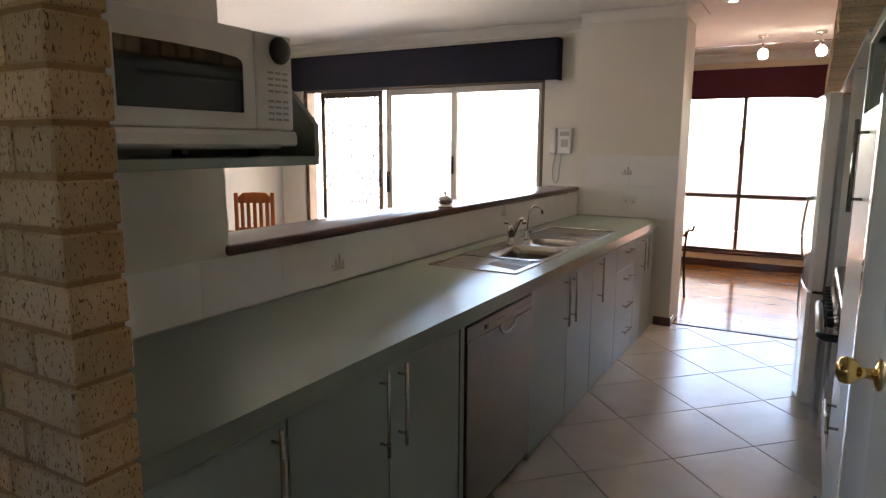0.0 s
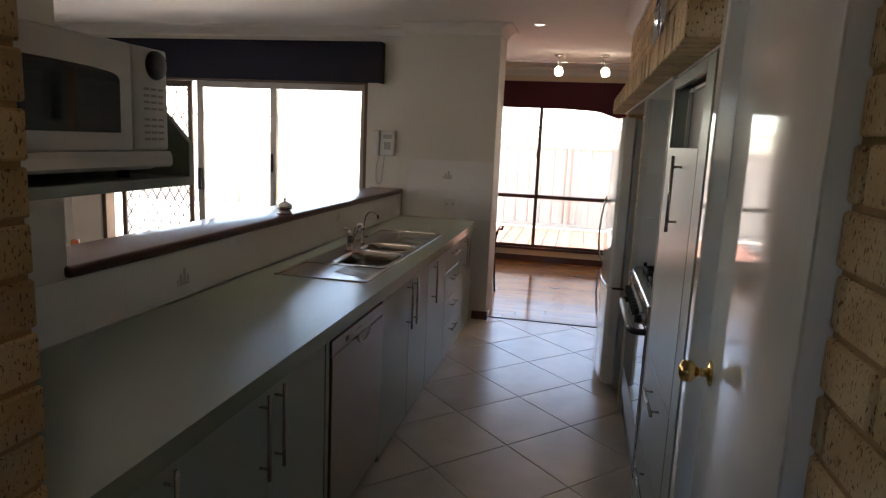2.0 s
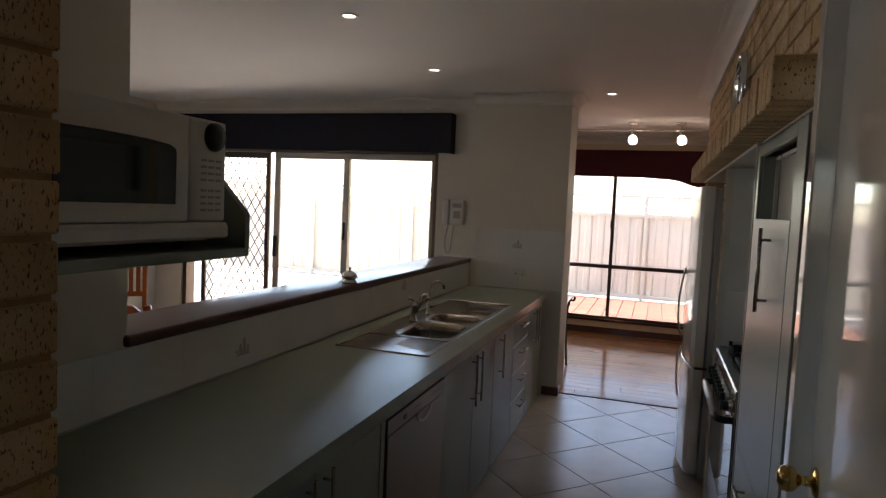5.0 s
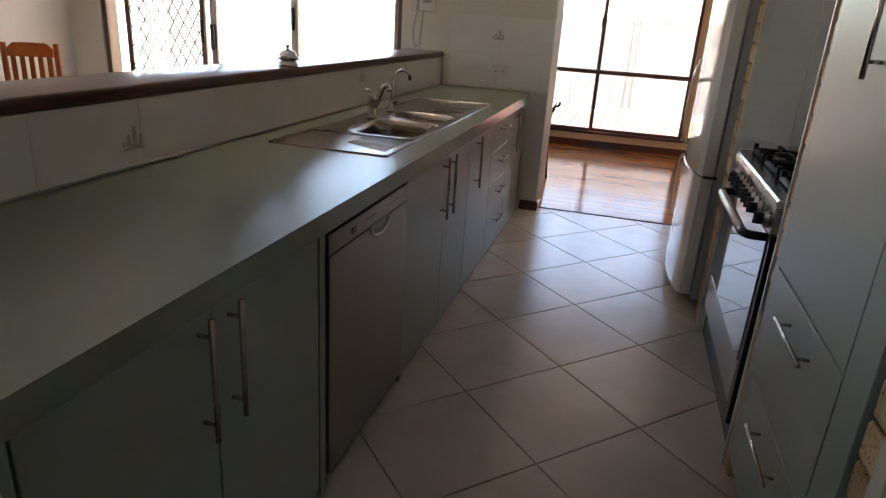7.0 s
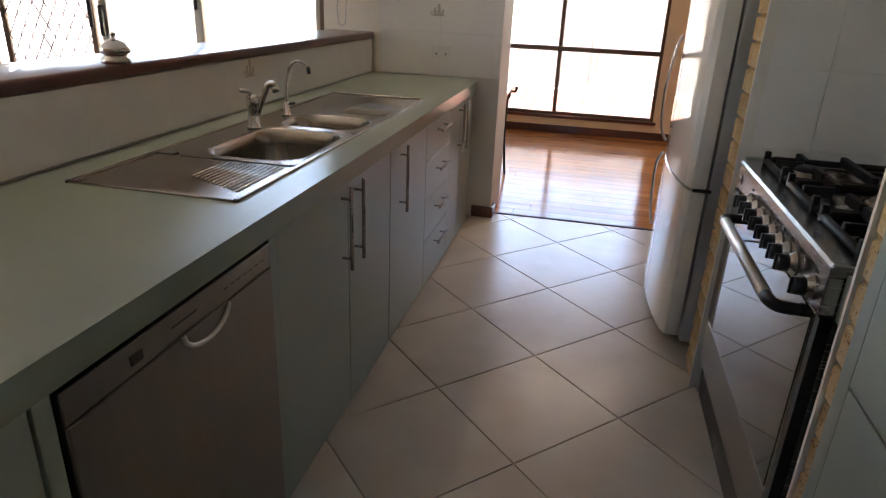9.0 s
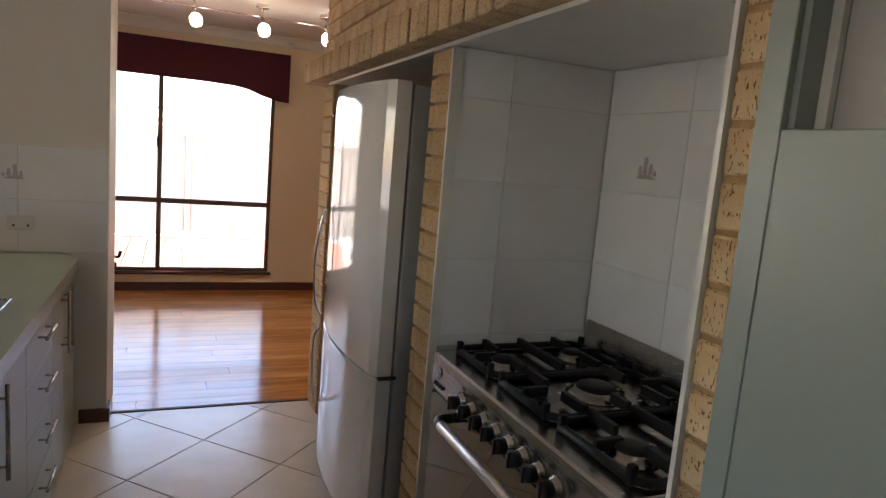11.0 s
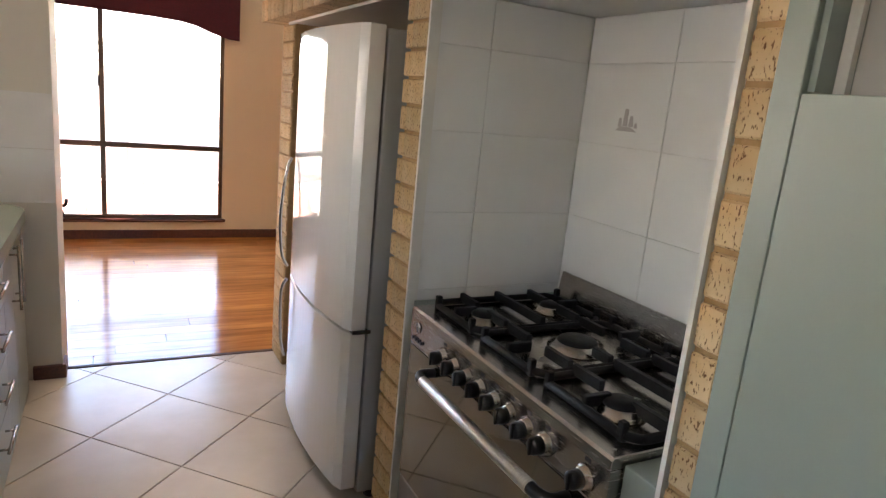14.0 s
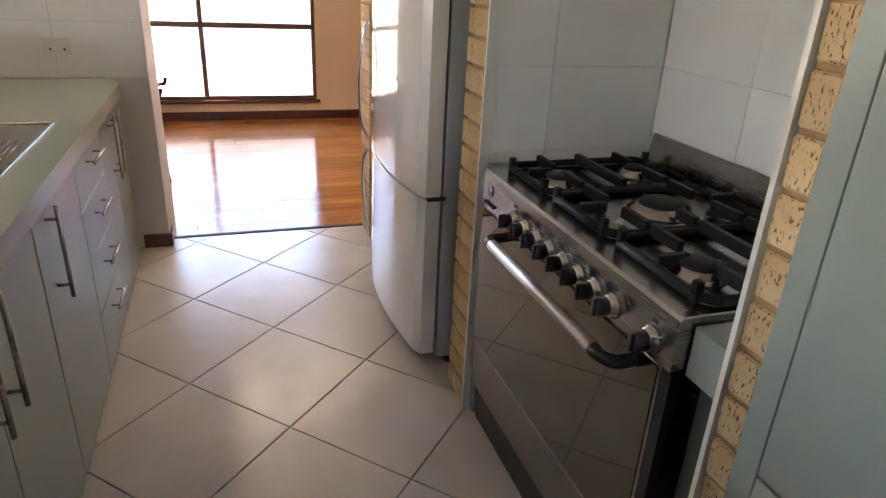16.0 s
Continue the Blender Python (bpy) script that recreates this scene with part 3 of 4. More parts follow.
structure(Shape().box(-60, 60, -60, -2.6, -0.2, -0.06, SAND).done("ground_front"), "pale paved ground before the house", "ground")
# neighbouring pergola rails beyond the far window
pg = Shape()
for i in range(9):
    pg.box(2.15, 2.19, 9.6 + i * 0.38, 9.64 + i * 0.38, -0.06, 1.15, TRIM)
for z in (0.12, 0.65, 1.15):
    pg.box(2.14, 2.20, 9.4, 13.1, z, z + 0.05, TRIM)
tagged(pg.done("balustrade", base=(2.17, 11, -0.06)), "white painted timber balustrade in the yard", "balustrade")


# ---------------------------------------------------------------- kitchen bench run
CT = 0.91
XE = -0.006          # front edge of the bench
XF = -0.025          # cupboard fronts


def bar_handle(parent, p, axis, length, out=0.032, m=STEEL):
    """Round bar on two posts. p: centre on the front; the front faces +x if out > 0."""
    x, y, z = p
    a = Vector((0, 1, 0)) if axis == "y" else Vector((0, 0, 1))
    c = Vector((x + out, y, z))
    h = Shape().tube([c - a * length / 2, c + a * length / 2], 0.006, m, 10)
    for s_ in (-1, 1):
        q = c + a * (length * 0.36) * s_
        h.tube([q, (x, q.y, q.z)], 0.0045, m, 8)
    h.done("handle", parent)


def base_unit(y0, y1, doors, handles, label):
    u = thing("base_cabinet", (-0.35, (y0 + y1) / 2, 0), label, "cabinet", "base cabinets under the bench")
    b = Shape()
    b.box(-0.66, XF - 0.02, y0, y0 + 0.016, 0.13, 0.849, SAGE).box(-0.66, XF - 0.02, y1 - 0.016, y1, 0.13, 0.849, SAGE)
    b.box(-0.66, XF - 0.02, y0 + 0.016, y1 - 0.016, 0.13, 0.146, SAGE).box(-0.66, -0.645, y0 + 0.016, y1 - 0.016, 0.146, 0.849, SAGE)
    b.box(-0.05, -0.036, y0, y1, 0.0, 0.129, SAGE)
    b.done("body", u)
    for (a, c, z0, z1) in doors:
        Shape().box(XF - 0.019, XF, a + 0.002, c - 0.002, z0, z1, SAGE, 0.0018).done("door" if z1 - z0 > 0.4 else "drawer", u)
    for (p, axis, ln) in handles:
        bar_handle(u, (XF, *p), axis, ln)
    return u


D0, D1 = 0.022, 0.838
VH = 0.275
base_unit(0.93, 1.378, [(0.93, 1.378, D0, D1)], [((1.325, 0.70), "z", VH)], "sage laminate single-door base cabinet")
base_unit(1.38, 2.29, [(1.38, 1.825, D0, D1), (1.825, 2.29, D0, D1)], [((1.78, 0.70), "z", VH), ((1.88, 0.70), "z", VH)], "sage laminate double-door base cabinet")
base_unit(3.03, 3.97, [(3.03, 3.525, D0, D1), (3.525, 3.97, D0, D1)], [((3.47, 0.70), "z", VH), ((3.58, 0.70), "z", VH)], "sage laminate double-door sink cabinet")
base_unit(3.972, 4.52, [(3.972, 4.52, D0, D1)], [((4.10, 0.70), "z", VH)], "sage laminate single-door base cabinet")
dr = [(4.522, 5.03, 0.022, 0.262), (4.522, 5.03, 0.266, 0.462), (4.522, 5.03, 0.466, 0.662), (4.522, 5.03, 0.666, 0.835)]
base_unit(4.522, 5.03, dr, [((4.80, 0.785), "y", 0.2), ((4.80, 0.592), "y", 0.2), ((4.80, 0.395), "y", 0.2), ((4.80, 0.205), "y", 0.2)], "sage laminate base cabinet with four drawers")
base_unit(5.032, 5.64, [(5.032, 5.295, D0, D1), (5.295, 5.64, D0, D1)], [((5.24, 0.70), "z", VH), ((5.35, 0.70), "z", VH)], "sage laminate double-door base cabinet")
for y in (2.2925, 2.9945):
    tagged(Shape().box(-0.66, -0.022, y, y + 0.0335, 0, 0.849, SAGE, 0.001).done("end_panel", base=(-0.35, y, 0)), "sage laminate panel beside the dishwasher", "panel", "dishwasher side panels")

# bench top, cut out for the sink
SY0, SY1, SXA, SXB = 3.02, 4.80, -0.60, -0.115
bt = Shape()
z0 = 0.85
for x0, x1, y0, y1 in ((-0.73, XE, 0.925, SY0 + 0.02), (-0.73, XE, SY1 - 0.02, 5.655), (-0.73, SXA + 0.02, SY0 + 0.02, SY1 - 0.02), (SXB - 0.02, XE, SY0 + 0.02, SY1 - 0.02)):
    bt.box(x0, x1, y0, y1, z0, CT, SAGE_TOP)
bt.box(-0.73, -0.10, 5.655, YN - 0.002, z0, CT, SAGE_TOP)
bt.prism([(-0.10, 5.655), (XE, 5.655), (-0.025, 5.70), (-0.06, 5.76), (-0.10, YN - 0.002)], "z", z0, CT, SAGE_TOP)
tagged(bt.done("benchtop", base=(-0.35, 3.2, 0.85)), "long pale green laminate benchtop with square edge", "benchtop")
tagged(Shape().box(-0.731, -0.722, 0.93, YN - 0.01, CT + 0.0005, CT + 0.006, GREYP).done("sealant_bead", base=(-0.7, 3.2, CT)), "grey sealant bead behind the benchtop", "sealant")

# ---- sink: rim, two bowls, two drainers
sk = thing("sink", (-0.36, 3.9, CT), "stainless steel double-bowl sink with two drainers", "sink")
r = Shape()
B1, B2 = (-0.475, -0.145, 3.40, 3.85), (-0.475, -0.145, 3.905, 4.17)
zt = CT + 0.004


def bowl(sh, x0, x1, y0, y1, depth):
    """A rounded bowl: rings of a rounded rectangle that shrink downwards."""
    before = set(sh.bm.faces)
    rings = []
    for k, (inset, z) in enumerate(((0, 0.002), (0.008, -0.004), (0.014, -0.05), (0.022, -depth + 0.03), (0.04, -depth + 0.006), (0.09, -depth))):
        cx, cy, hx, hy, rad = (x0 + x1) / 2, (y0 + y1) / 2, (x1 - x0) / 2 - inset, (y1 - y0) / 2 - inset, max(0.02, 0.09 - inset * 0.5)
        ring = []
        for q, (sx, sy) in enumerate(((1, 1), (-1, 1), (-1, -1), (1, -1))):
            for i in range(6):
                an = math.pi / 2 * (q + i / 5)
                ring.append(sh.bm.verts.new((cx + sx * (hx - rad) + rad * math.cos(an), cy + sy * (hy - rad) + rad * math.sin(an), zt + z)))
        rings.append(ring)
    n = len(rings[0])
    for a, b in zip(rings, rings[1:]):
        for i in range(n):
            sh.bm.faces.new((a[i], a[(i + 1) % n], b[(i + 1) % n], b[i]))
    sh.bm.faces.new(rings[-1])
    sh._own(before, STEEL_S, True)
    return rings[0]


def deck(sh, x0, x1, y0, y1, hole):
    """The flat steel round a bowl, joined to the bowl's edge."""
    before = set(sh.bm.faces)
    n = len(hole)
    outer = []
    cx, cy = (x0 + x1) / 2, (y0 + y1) / 2
    hx0 = sum(v.co.x for v in hole) / n
    hy0 = sum(v.co.y for v in hole) / n
    for v in hole:
        dx, dy = v.co.x - hx0, v.co.y - hy0
        kx = ((x1 - hx0) / dx if dx > 1e-6 else (x0 - hx0) / dx if dx < -1e-6 else 1e9)
        ky = ((y1 - hy0) / dy if dy > 1e-6 else (y0 - hy0) / dy if dy < -1e-6 else 1e9)
        k = min(kx, ky)
        outer.append(sh.bm.verts.new((hx0 + dx * k, hy0 + dy * k, zt)))
    for i in range(n):
        sh.bm.faces.new((hole[i], hole[(i + 1) % n], outer[(i + 1) % n], outer[i]))
    sh._own(before, STEEL_S)


deck(r, SXA + 0.07, SXB - 0.012, 3.375, 3.88, bowl(r, *B1, 0.17))
deck(r, SXA + 0.07, SXB - 0.012, 3.88, 4.20, bowl(r, *B2, 0.14))
r.box(SXA + 0.012, SXA + 0.07, 3.375, 4.20, CT - 0.004, zt, STEEL_S)
for a, c in ((SY0 + 0.012, 3.375), (4.20, SY1 - 0.012)):
    r.box(SXA + 0.012, SXB - 0.012, a, c, CT - 0.006, CT + 0.001, STEEL_S)
for x0, x1, y0, y1 in ((SXA, SXA + 0.013, SY0, SY1), (SXB - 0.013, SXB, SY0, SY1), (SXA, SXB, SY0, SY0 + 0.013), (SXA, SXB, SY1 - 0.013, SY1)):
    r.box(x0, x1, y0, y1, CT - 0.002, CT + 0.006, STEEL_S, 0.002)
r.done("bowls", sk)
rb = Shape()
for i in range(12):
    x = -0.16 - i * 0.0165
    rb.tube([(x, 3.10 + 0.008 * i, CT + 0.0005), (x, 3.355, CT + 0.0005)], 0.0042, STEEL_S, 6)
for i in range(12):
    x = -0.16 - i * 0.0165
    rb.tube([(x, 4.28, CT + 0.0005), (x, 4.55, CT + 0.0005)], 0.0042, STEEL_S, 6)
tagged(rb.done("drainer_ribs", sk), kind="stuff")
for p_ in ((-0.31, 3.625, CT - 0.166), (-0.31, 4.04, CT - 0.136)):
    Shape().lathe([(0.03, 0), (0.03, 0.002), (0.02, 0.001)], p_, (0, 0, 1), CHROME).done("drain", sk)

# mixer tap and filter tap
tp = Shape()
tx, ty = -0.50, 3.82
tp.lathe([(0.026, 0), (0.026, 0.008), (0.020, 0.012), (0.020, 0.075), (0.023, 0.08), (0.023, 0.112), (0.016, 0.122), (0.004, 0.124)], (tx, ty, zt), (0, 0, 1), CHROME)
tp.tube(smooth_path([(tx + 0.008, ty + 0.01, zt + 0.05), (tx + 0.025, ty + 0.02, zt + 0.10), (tx + 0.045, ty + 0.03, zt + 0.15), (tx + 0.062, ty + 0.036, zt + 0.158), (tx + 0.07, ty + 0.04, zt + 0.145)]), 0.0125, CHROME)
tp.tube([(tx + 0.069, ty + 0.039, zt + 0.15), (tx + 0.074, ty + 0.042, zt + 0.13)], 0.0145, CHROME)
tp.tube([(tx, ty, zt + 0.118), (tx - 0.008, ty - 0.02, zt + 0.135), (tx - 0.016, ty - 0.055, zt + 0.142)], 0.008, CHROME)
tagged(tp.done("mixer_tap", base=(tx, ty, zt)), "chrome lever mixer tap on the sink", "tap")
ft = Shape()
fx, fy = -0.51, 4.105
ft.lathe([(0.02, 0), (0.02, 0.006), (0.012, 0.012), (0.012, 0.05), (0.006, 0.056)], (fx, fy, zt), (0, 0, 1), CHROME)
ft.tube(smooth_path([(fx, fy, zt + 0.04), (fx + 0.005, fy, zt + 0.12), (fx + 0.02, fy + 0.005, zt + 0.19), (fx + 0.05, fy + 0.01, zt + 0.215), (fx + 0.085, fy + 0.012, zt + 0.205), (fx + 0.095, fy + 0.012, zt + 0.19)]), 0.006, CHROME)
ft.tube([(fx + 0.094, fy + 0.012, zt + 0.195), (fx + 0.099, fy + 0.012, zt + 0.168)], 0.008, BLACK).tube([(fx, fy, zt + 0.045), (fx + 0.035, fy + 0.01, zt + 0.05)], 0.006, BLACK)
tagged(ft.done("filter_tap", base=(fx, fy, zt)), "slim chrome gooseneck filter tap with black tip", "tap")

# ---- dishwasher
dw = thing("dishwasher", (-0.3, 2.66, 0), "stainless steel dishwasher under the bench", "dishwasher")
b = Shape()
b.box(-0.62, -0.045, 2.328, 2.992, 0.03, 0.835, BLACK).box(-0.06, -0.05, 2.328, 2.992, 0.0, 0.06, BLACK)
for px in (2.37, 2.95):
    b.lathe([(0.02, 0), (0.016, 0.03)], (-0.3, px, 0), (0, 0, 1), BLACK, 10)
b.done("body", dw)
DWY, DWZ = 2.705, 0.772
dd = Shape()
dd.box(-0.044, -0.014, 2.335, 2.985, 0.05, DWZ - 0.002, STEEL_D, 0.004, 2)
dd.done("door", dw)
Shape().box(-0.044, -0.016, 2.335, 2.985, DWZ, 0.832, STEEL_D, 0.003, 2).done("control_panel", dw)
# scooped grip hanging below the panel: a dark hollow with a bright rolled lip
cup = [(DWY + 0.08 * math.cos(math.pi + math.pi * k / 16), DWZ + 0.044 * math.sin(math.pi + math.pi * k / 16)) for k in range(17)]
Shape().prism([(y, z + 0.002) for y, z in cup], "x", -0.0155, -0.0125, STEEL_D).done("handle_cup", dw)
Shape().tube([(-0.011, y, z) for y, z in cup], 0.0055, STEEL_H, 8).done("handle", dw)
cb = Shape()
for i in range(7):
    y = 2.78 + i * 0.026
    cb.box(-0.0165, -0.0155, y, y + 0.014, 0.80, 0.803, INK)
cb.box(-0.0165, -0.0135, 2.485, 2.515, 0.79, 0.808, BLACK).box(-0.0165, -0.0155, 2.60, 2.68, 0.801, 0.805, INK)
tagged(cb.done("buttons", dw), kind="stuff")

# ---- microwave shelf and microwave
ms = Shape()
ms.box(-0.734, -0.19, 0.932, 1.72, 1.457, 1.482, SAGE, 0.002)
ms.prism([(-0.734, 1.48), (-0.19, 1.48), (-0.19, 1.572), (-0.34, 1.73), (-0.734, 1.73)], "y", 1.70, 1.72, SAGE)
tagged(ms.done("microwave_shelf", base=(-0.45, 1.3, 1.457)), "sage laminate wall shelf with angled end panel", "shelf")
mw = thing("microwave_oven", (-0.42, 1.34, 1.482), "white countertop microwave with dark glass door", "microwave")
MB = Shape()
MB.box(-0.66, -0.235, 1.075, 1.622, 1.502, 1.803, WHITE_PL, 0.012, 3)
for px, py in ((-0.6, 1.12), (-0.28, 1.12), (-0.6, 1.55), (-0.28, 1.55)):
    MB.lathe([(0.016, 0), (0.014, 0.02)], (px, py, 1.482), (0, 0, 1), BLACK, 10)
MB.done("body", mw)
Shape().box(-0.236, -0.20, 1.06, 1.49, 1.552, 1.803, WHITE_PL, 0.006, 3).done("door", mw)
Shape().prism([(1.10, 1.594), (1.445, 1.594), (1.447, 1.712), (1.442, 1.722), (1.425, 1.729), (1.36, 1.735), (1.24, 1.739), (1.10, 1.74)], "x", -0.205, -0.1985, BLACKG).done("door_glass", mw)
Shape().box(-0.236, -0.202, 1.492, 1.63, 1.552, 1.803, WHITE_PL, 0.008, 3).done("control_panel", mw)
Shape().prism([(-0.236, 1.51), (-0.20, 1.51), (-0.193, 1.516), (-0.193, 1.538), (-0.199, 1.55), (-0.236, 1.55)], "y", 1.06, 1.632, WHITE_PL, 0.003).done("lower_panel", mw)
Shape().lathe([(0.036, 0), (0.036, 0.006), (0.031, 0.014), (0.012, 0.016)], (-0.203, 1.58, 1.762), (1, 0, 0), BLACK).done("dial", mw)
kp = Shape()
for row in range(8):
    for col in range(3):
        y = 1.535 + col * 0.027
        z = 1.70 - row * 0.016 - (0.01 if row > 3 else 0)
        kp.box(-0.203, -0.2008, y, y + 0.02, z, z + 0.006, GREYP)
tagged(kp.done("keypad", mw), kind="stuff")

# ---- service bell on the ledge
bl = Shape()
bl.lathe([(0.043, 0), (0.043, 0.012), (0.033, 0.02), (0.033, 0.026), (0.045, 0.032), (0.043, 0.046), (0.034, 0.06), (0.017, 0.069), (0.006, 0.072), (0.006, 0.083), (0.011, 0.087), (0.006, 0.092)], (-0.76, 3.47, 1.158), (0, 0, 1), CHROME)
tagged(bl.done("service_bell", base=(-0.76, 3.47, 1.158)), "chrome counter bell on the timber ledge", "bell")

# ---- wall phone with a curly cord
ph = thing("wall_phone", (-0.92, YD, 1.55), "white wall intercom phone with hanging cord", "phone")
Shape().box(-1.0, -0.865, YD - 0.05, YD - 0.001, 1.44, 1.675, WHITE_PL, 0.012, 3).done("base", ph)
Shape().box(-1.065, -1.005, YD - 0.07, YD - 0.012, 1.44, 1.675, WHITE_PL, 0.012, 3).done("handset", ph)
Shape().box(-0.97, -0.885, YD - 0.054, YD - 0.049, 1.60, 1.64, GREYP).box(-0.96, -0.895, YD - 0.053, YD - 0.049, 1.50, 1.57, GREYP).done("panel", ph)
Shape().tube(smooth_path([(-1.01, YD - 0.04, 1.44), (-1.04, YD - 0.03, 1.3), (-1.03, YD - 0.025, 1.19), (-0.99, YD - 0.025, 1.185), (-0.975, YD - 0.03, 1.3), (-0.96, YD - 0.03, 1.44)]), 0.005, GREY_AP, 6).done("cord", ph)

# ---- power points
for (px, py, pz, nx) in ((-0.27, YN - 0.006, 1.06, 0), (-0.729, 1.35, 1.02, 1)):
    o = Shape()
    if nx:
        o.box(px, px + 0.009, py - 0.058, py + 0.058, pz - 0.036, pz + 0.036, WHITE_PL, 0.003)
        for k in (-0.03, 0.03):
            o.box(px + 0.009, px + 0.013, py + k - 0.008, py + k + 0.008, pz + 0.008, pz + 0.024, WHITE_PL).box(px + 0.009, px + 0.0095, py + k - 0.004, py + k + 0.004, pz - 0.02, pz - 0.008, INK)
    else:
        o.box(px - 0.058, px + 0.058, py - 0.009, py, pz - 0.036, pz + 0.036, WHITE_PL, 0.003)
        for k in (-0.03, 0.03):
            o.box(px + k - 0.008, px + k + 0.008, py - 0.013, py - 0.009, pz + 0.008, pz + 0.024, WHITE_PL).box(px + k - 0.004, px + k + 0.004, py - 0.0095, py - 0.009, pz - 0.02, pz - 0.008, INK)
    tagged(o.done("power_point", base=(px, py, pz)), "white double wall power point", "power point", "power points")

# ---------------------------------------------------------------- cooker
ck = thing("range_cooker", (1.5, 3.51, 0), "stainless steel freestanding gas range cooker", "cooker")
CY0, CY1, CX = 3.035, 3.985, 1.205
b = Shape()
b.box(CX + 0.03, 1.80, CY0 + 0.004, CY1 - 0.004, 0.15, 0.87, STEEL)
b.box(CX + 0.025, 1.75, CY0 + 0.01, CY1 - 0.01, 0.0, 0.148, BLACK)
b.done("body", ck)
hob = Shape()
hob.prism([(CX - 0.004, 0.893), (CX - 0.002, 0.915), (CX + 0.004, 0.922), (CX + 0.02, 0.922), (1.80, 0.922), (1.80, 0.872), (CX + 0.032, 0.872), (CX + 0.032, 0.893)], "y", CY0, CY1, STEEL, 0.003)
hob.prism([(1.775, 0.922), (1.80, 0.922), (1.80, 1.015), (1.79, 1.015)], "y", CY0, CY1, STEEL)
hob.done("hob_top", ck)
pan = Shape()
pan.box(CX - 0.002, CX + 0.03, CY0, CY1, 0.806, 0.892, STEEL, 0.002)
pan.done("control_panel", ck)
kn = [3.745 - 0.0725 * i for i in range(8)] + [3.10]
for y in kn:
    k = Shape()
    k.lathe([(0.029, 0), (0.029, 0.004), (0.024, 0.008), (0.023, 0.016)], (CX - 0.003, y, 0.842), (-1, 0, 0), STEEL, 20)
    k.lathe([(0.021, 0), (0.020, 0.022), (0.017, 0.026), (0.004, 0.027)], (CX - 0.018, y, 0.842), (-1, 0, 0), BLACK, 20)
    k.box(CX - 0.05, CX - 0.02, y - 0.004, y + 0.004, 0.822, 0.862, BLACK, 0.002)
    k.done("knob", ck)
mk = Shape()
mk.lathe([(0.016, 0), (0.016, 0.003)], (CX - 0.003, 3.925, 0.868), (-1, 0, 0), CHROME, 18)
for i in range(4):
    mk.lathe([(0.006, 0), (0.006, 0.006)], (CX - 0.002, 3.955 - i * 0.02, 0.826), (-1, 0, 0), BLACK, 10)
for y in kn:
    mk.box(CX - 0.0035, CX - 0.0015, y - 0.008, y + 0.008, 0.878, 0.886, INK)
tagged(mk.done("markings", ck), kind="stuff")
odr = Shape()
odr.box(CX + 0.002, CX + 0.03, CY0 + 0.03, CY1 - 0.004, 0.325, 0.80, STEEL, 0.004)
odr.done("oven_door", ck)
Shape().box(CX - 0.001, CX + 0.003, CY0 + 0.035, CY1 - 0.006, 0.328, 0.797, OVENG).done("door_glass", ck)
Shape().box(CX + 0.002, CX + 0.03, CY0 + 0.03, CY1 - 0.004, 0.15, 0.319, STEEL_D, 0.004).done("storage_drawer", ck)
Shape().box(CX + 0.004, CX + 0.03, CY0, CY0 + 0.026, 0.09, 0.80, BLACK).done("side_trim", ck)
oh = Shape()
oh.tube([(CX - 0.06, 3.755, 0.768), (CX - 0.06, 3.20, 0.768)], 0.0165, STEEL_H, 14)
oh.done("handle", ck)
for ya, yb in ((3.755, 3.80), (3.20, 3.145)):
    oe = Shape()
    oe.tube(smooth_path([(CX - 0.06, ya, 0.768), (CX - 0.058, (ya + yb) / 2, 0.768), (CX - 0.04, yb, 0.768), (CX + 0.005, yb, 0.768)]), 0.0155, BLACK, 14)
    oe.done("handle_end", ck)
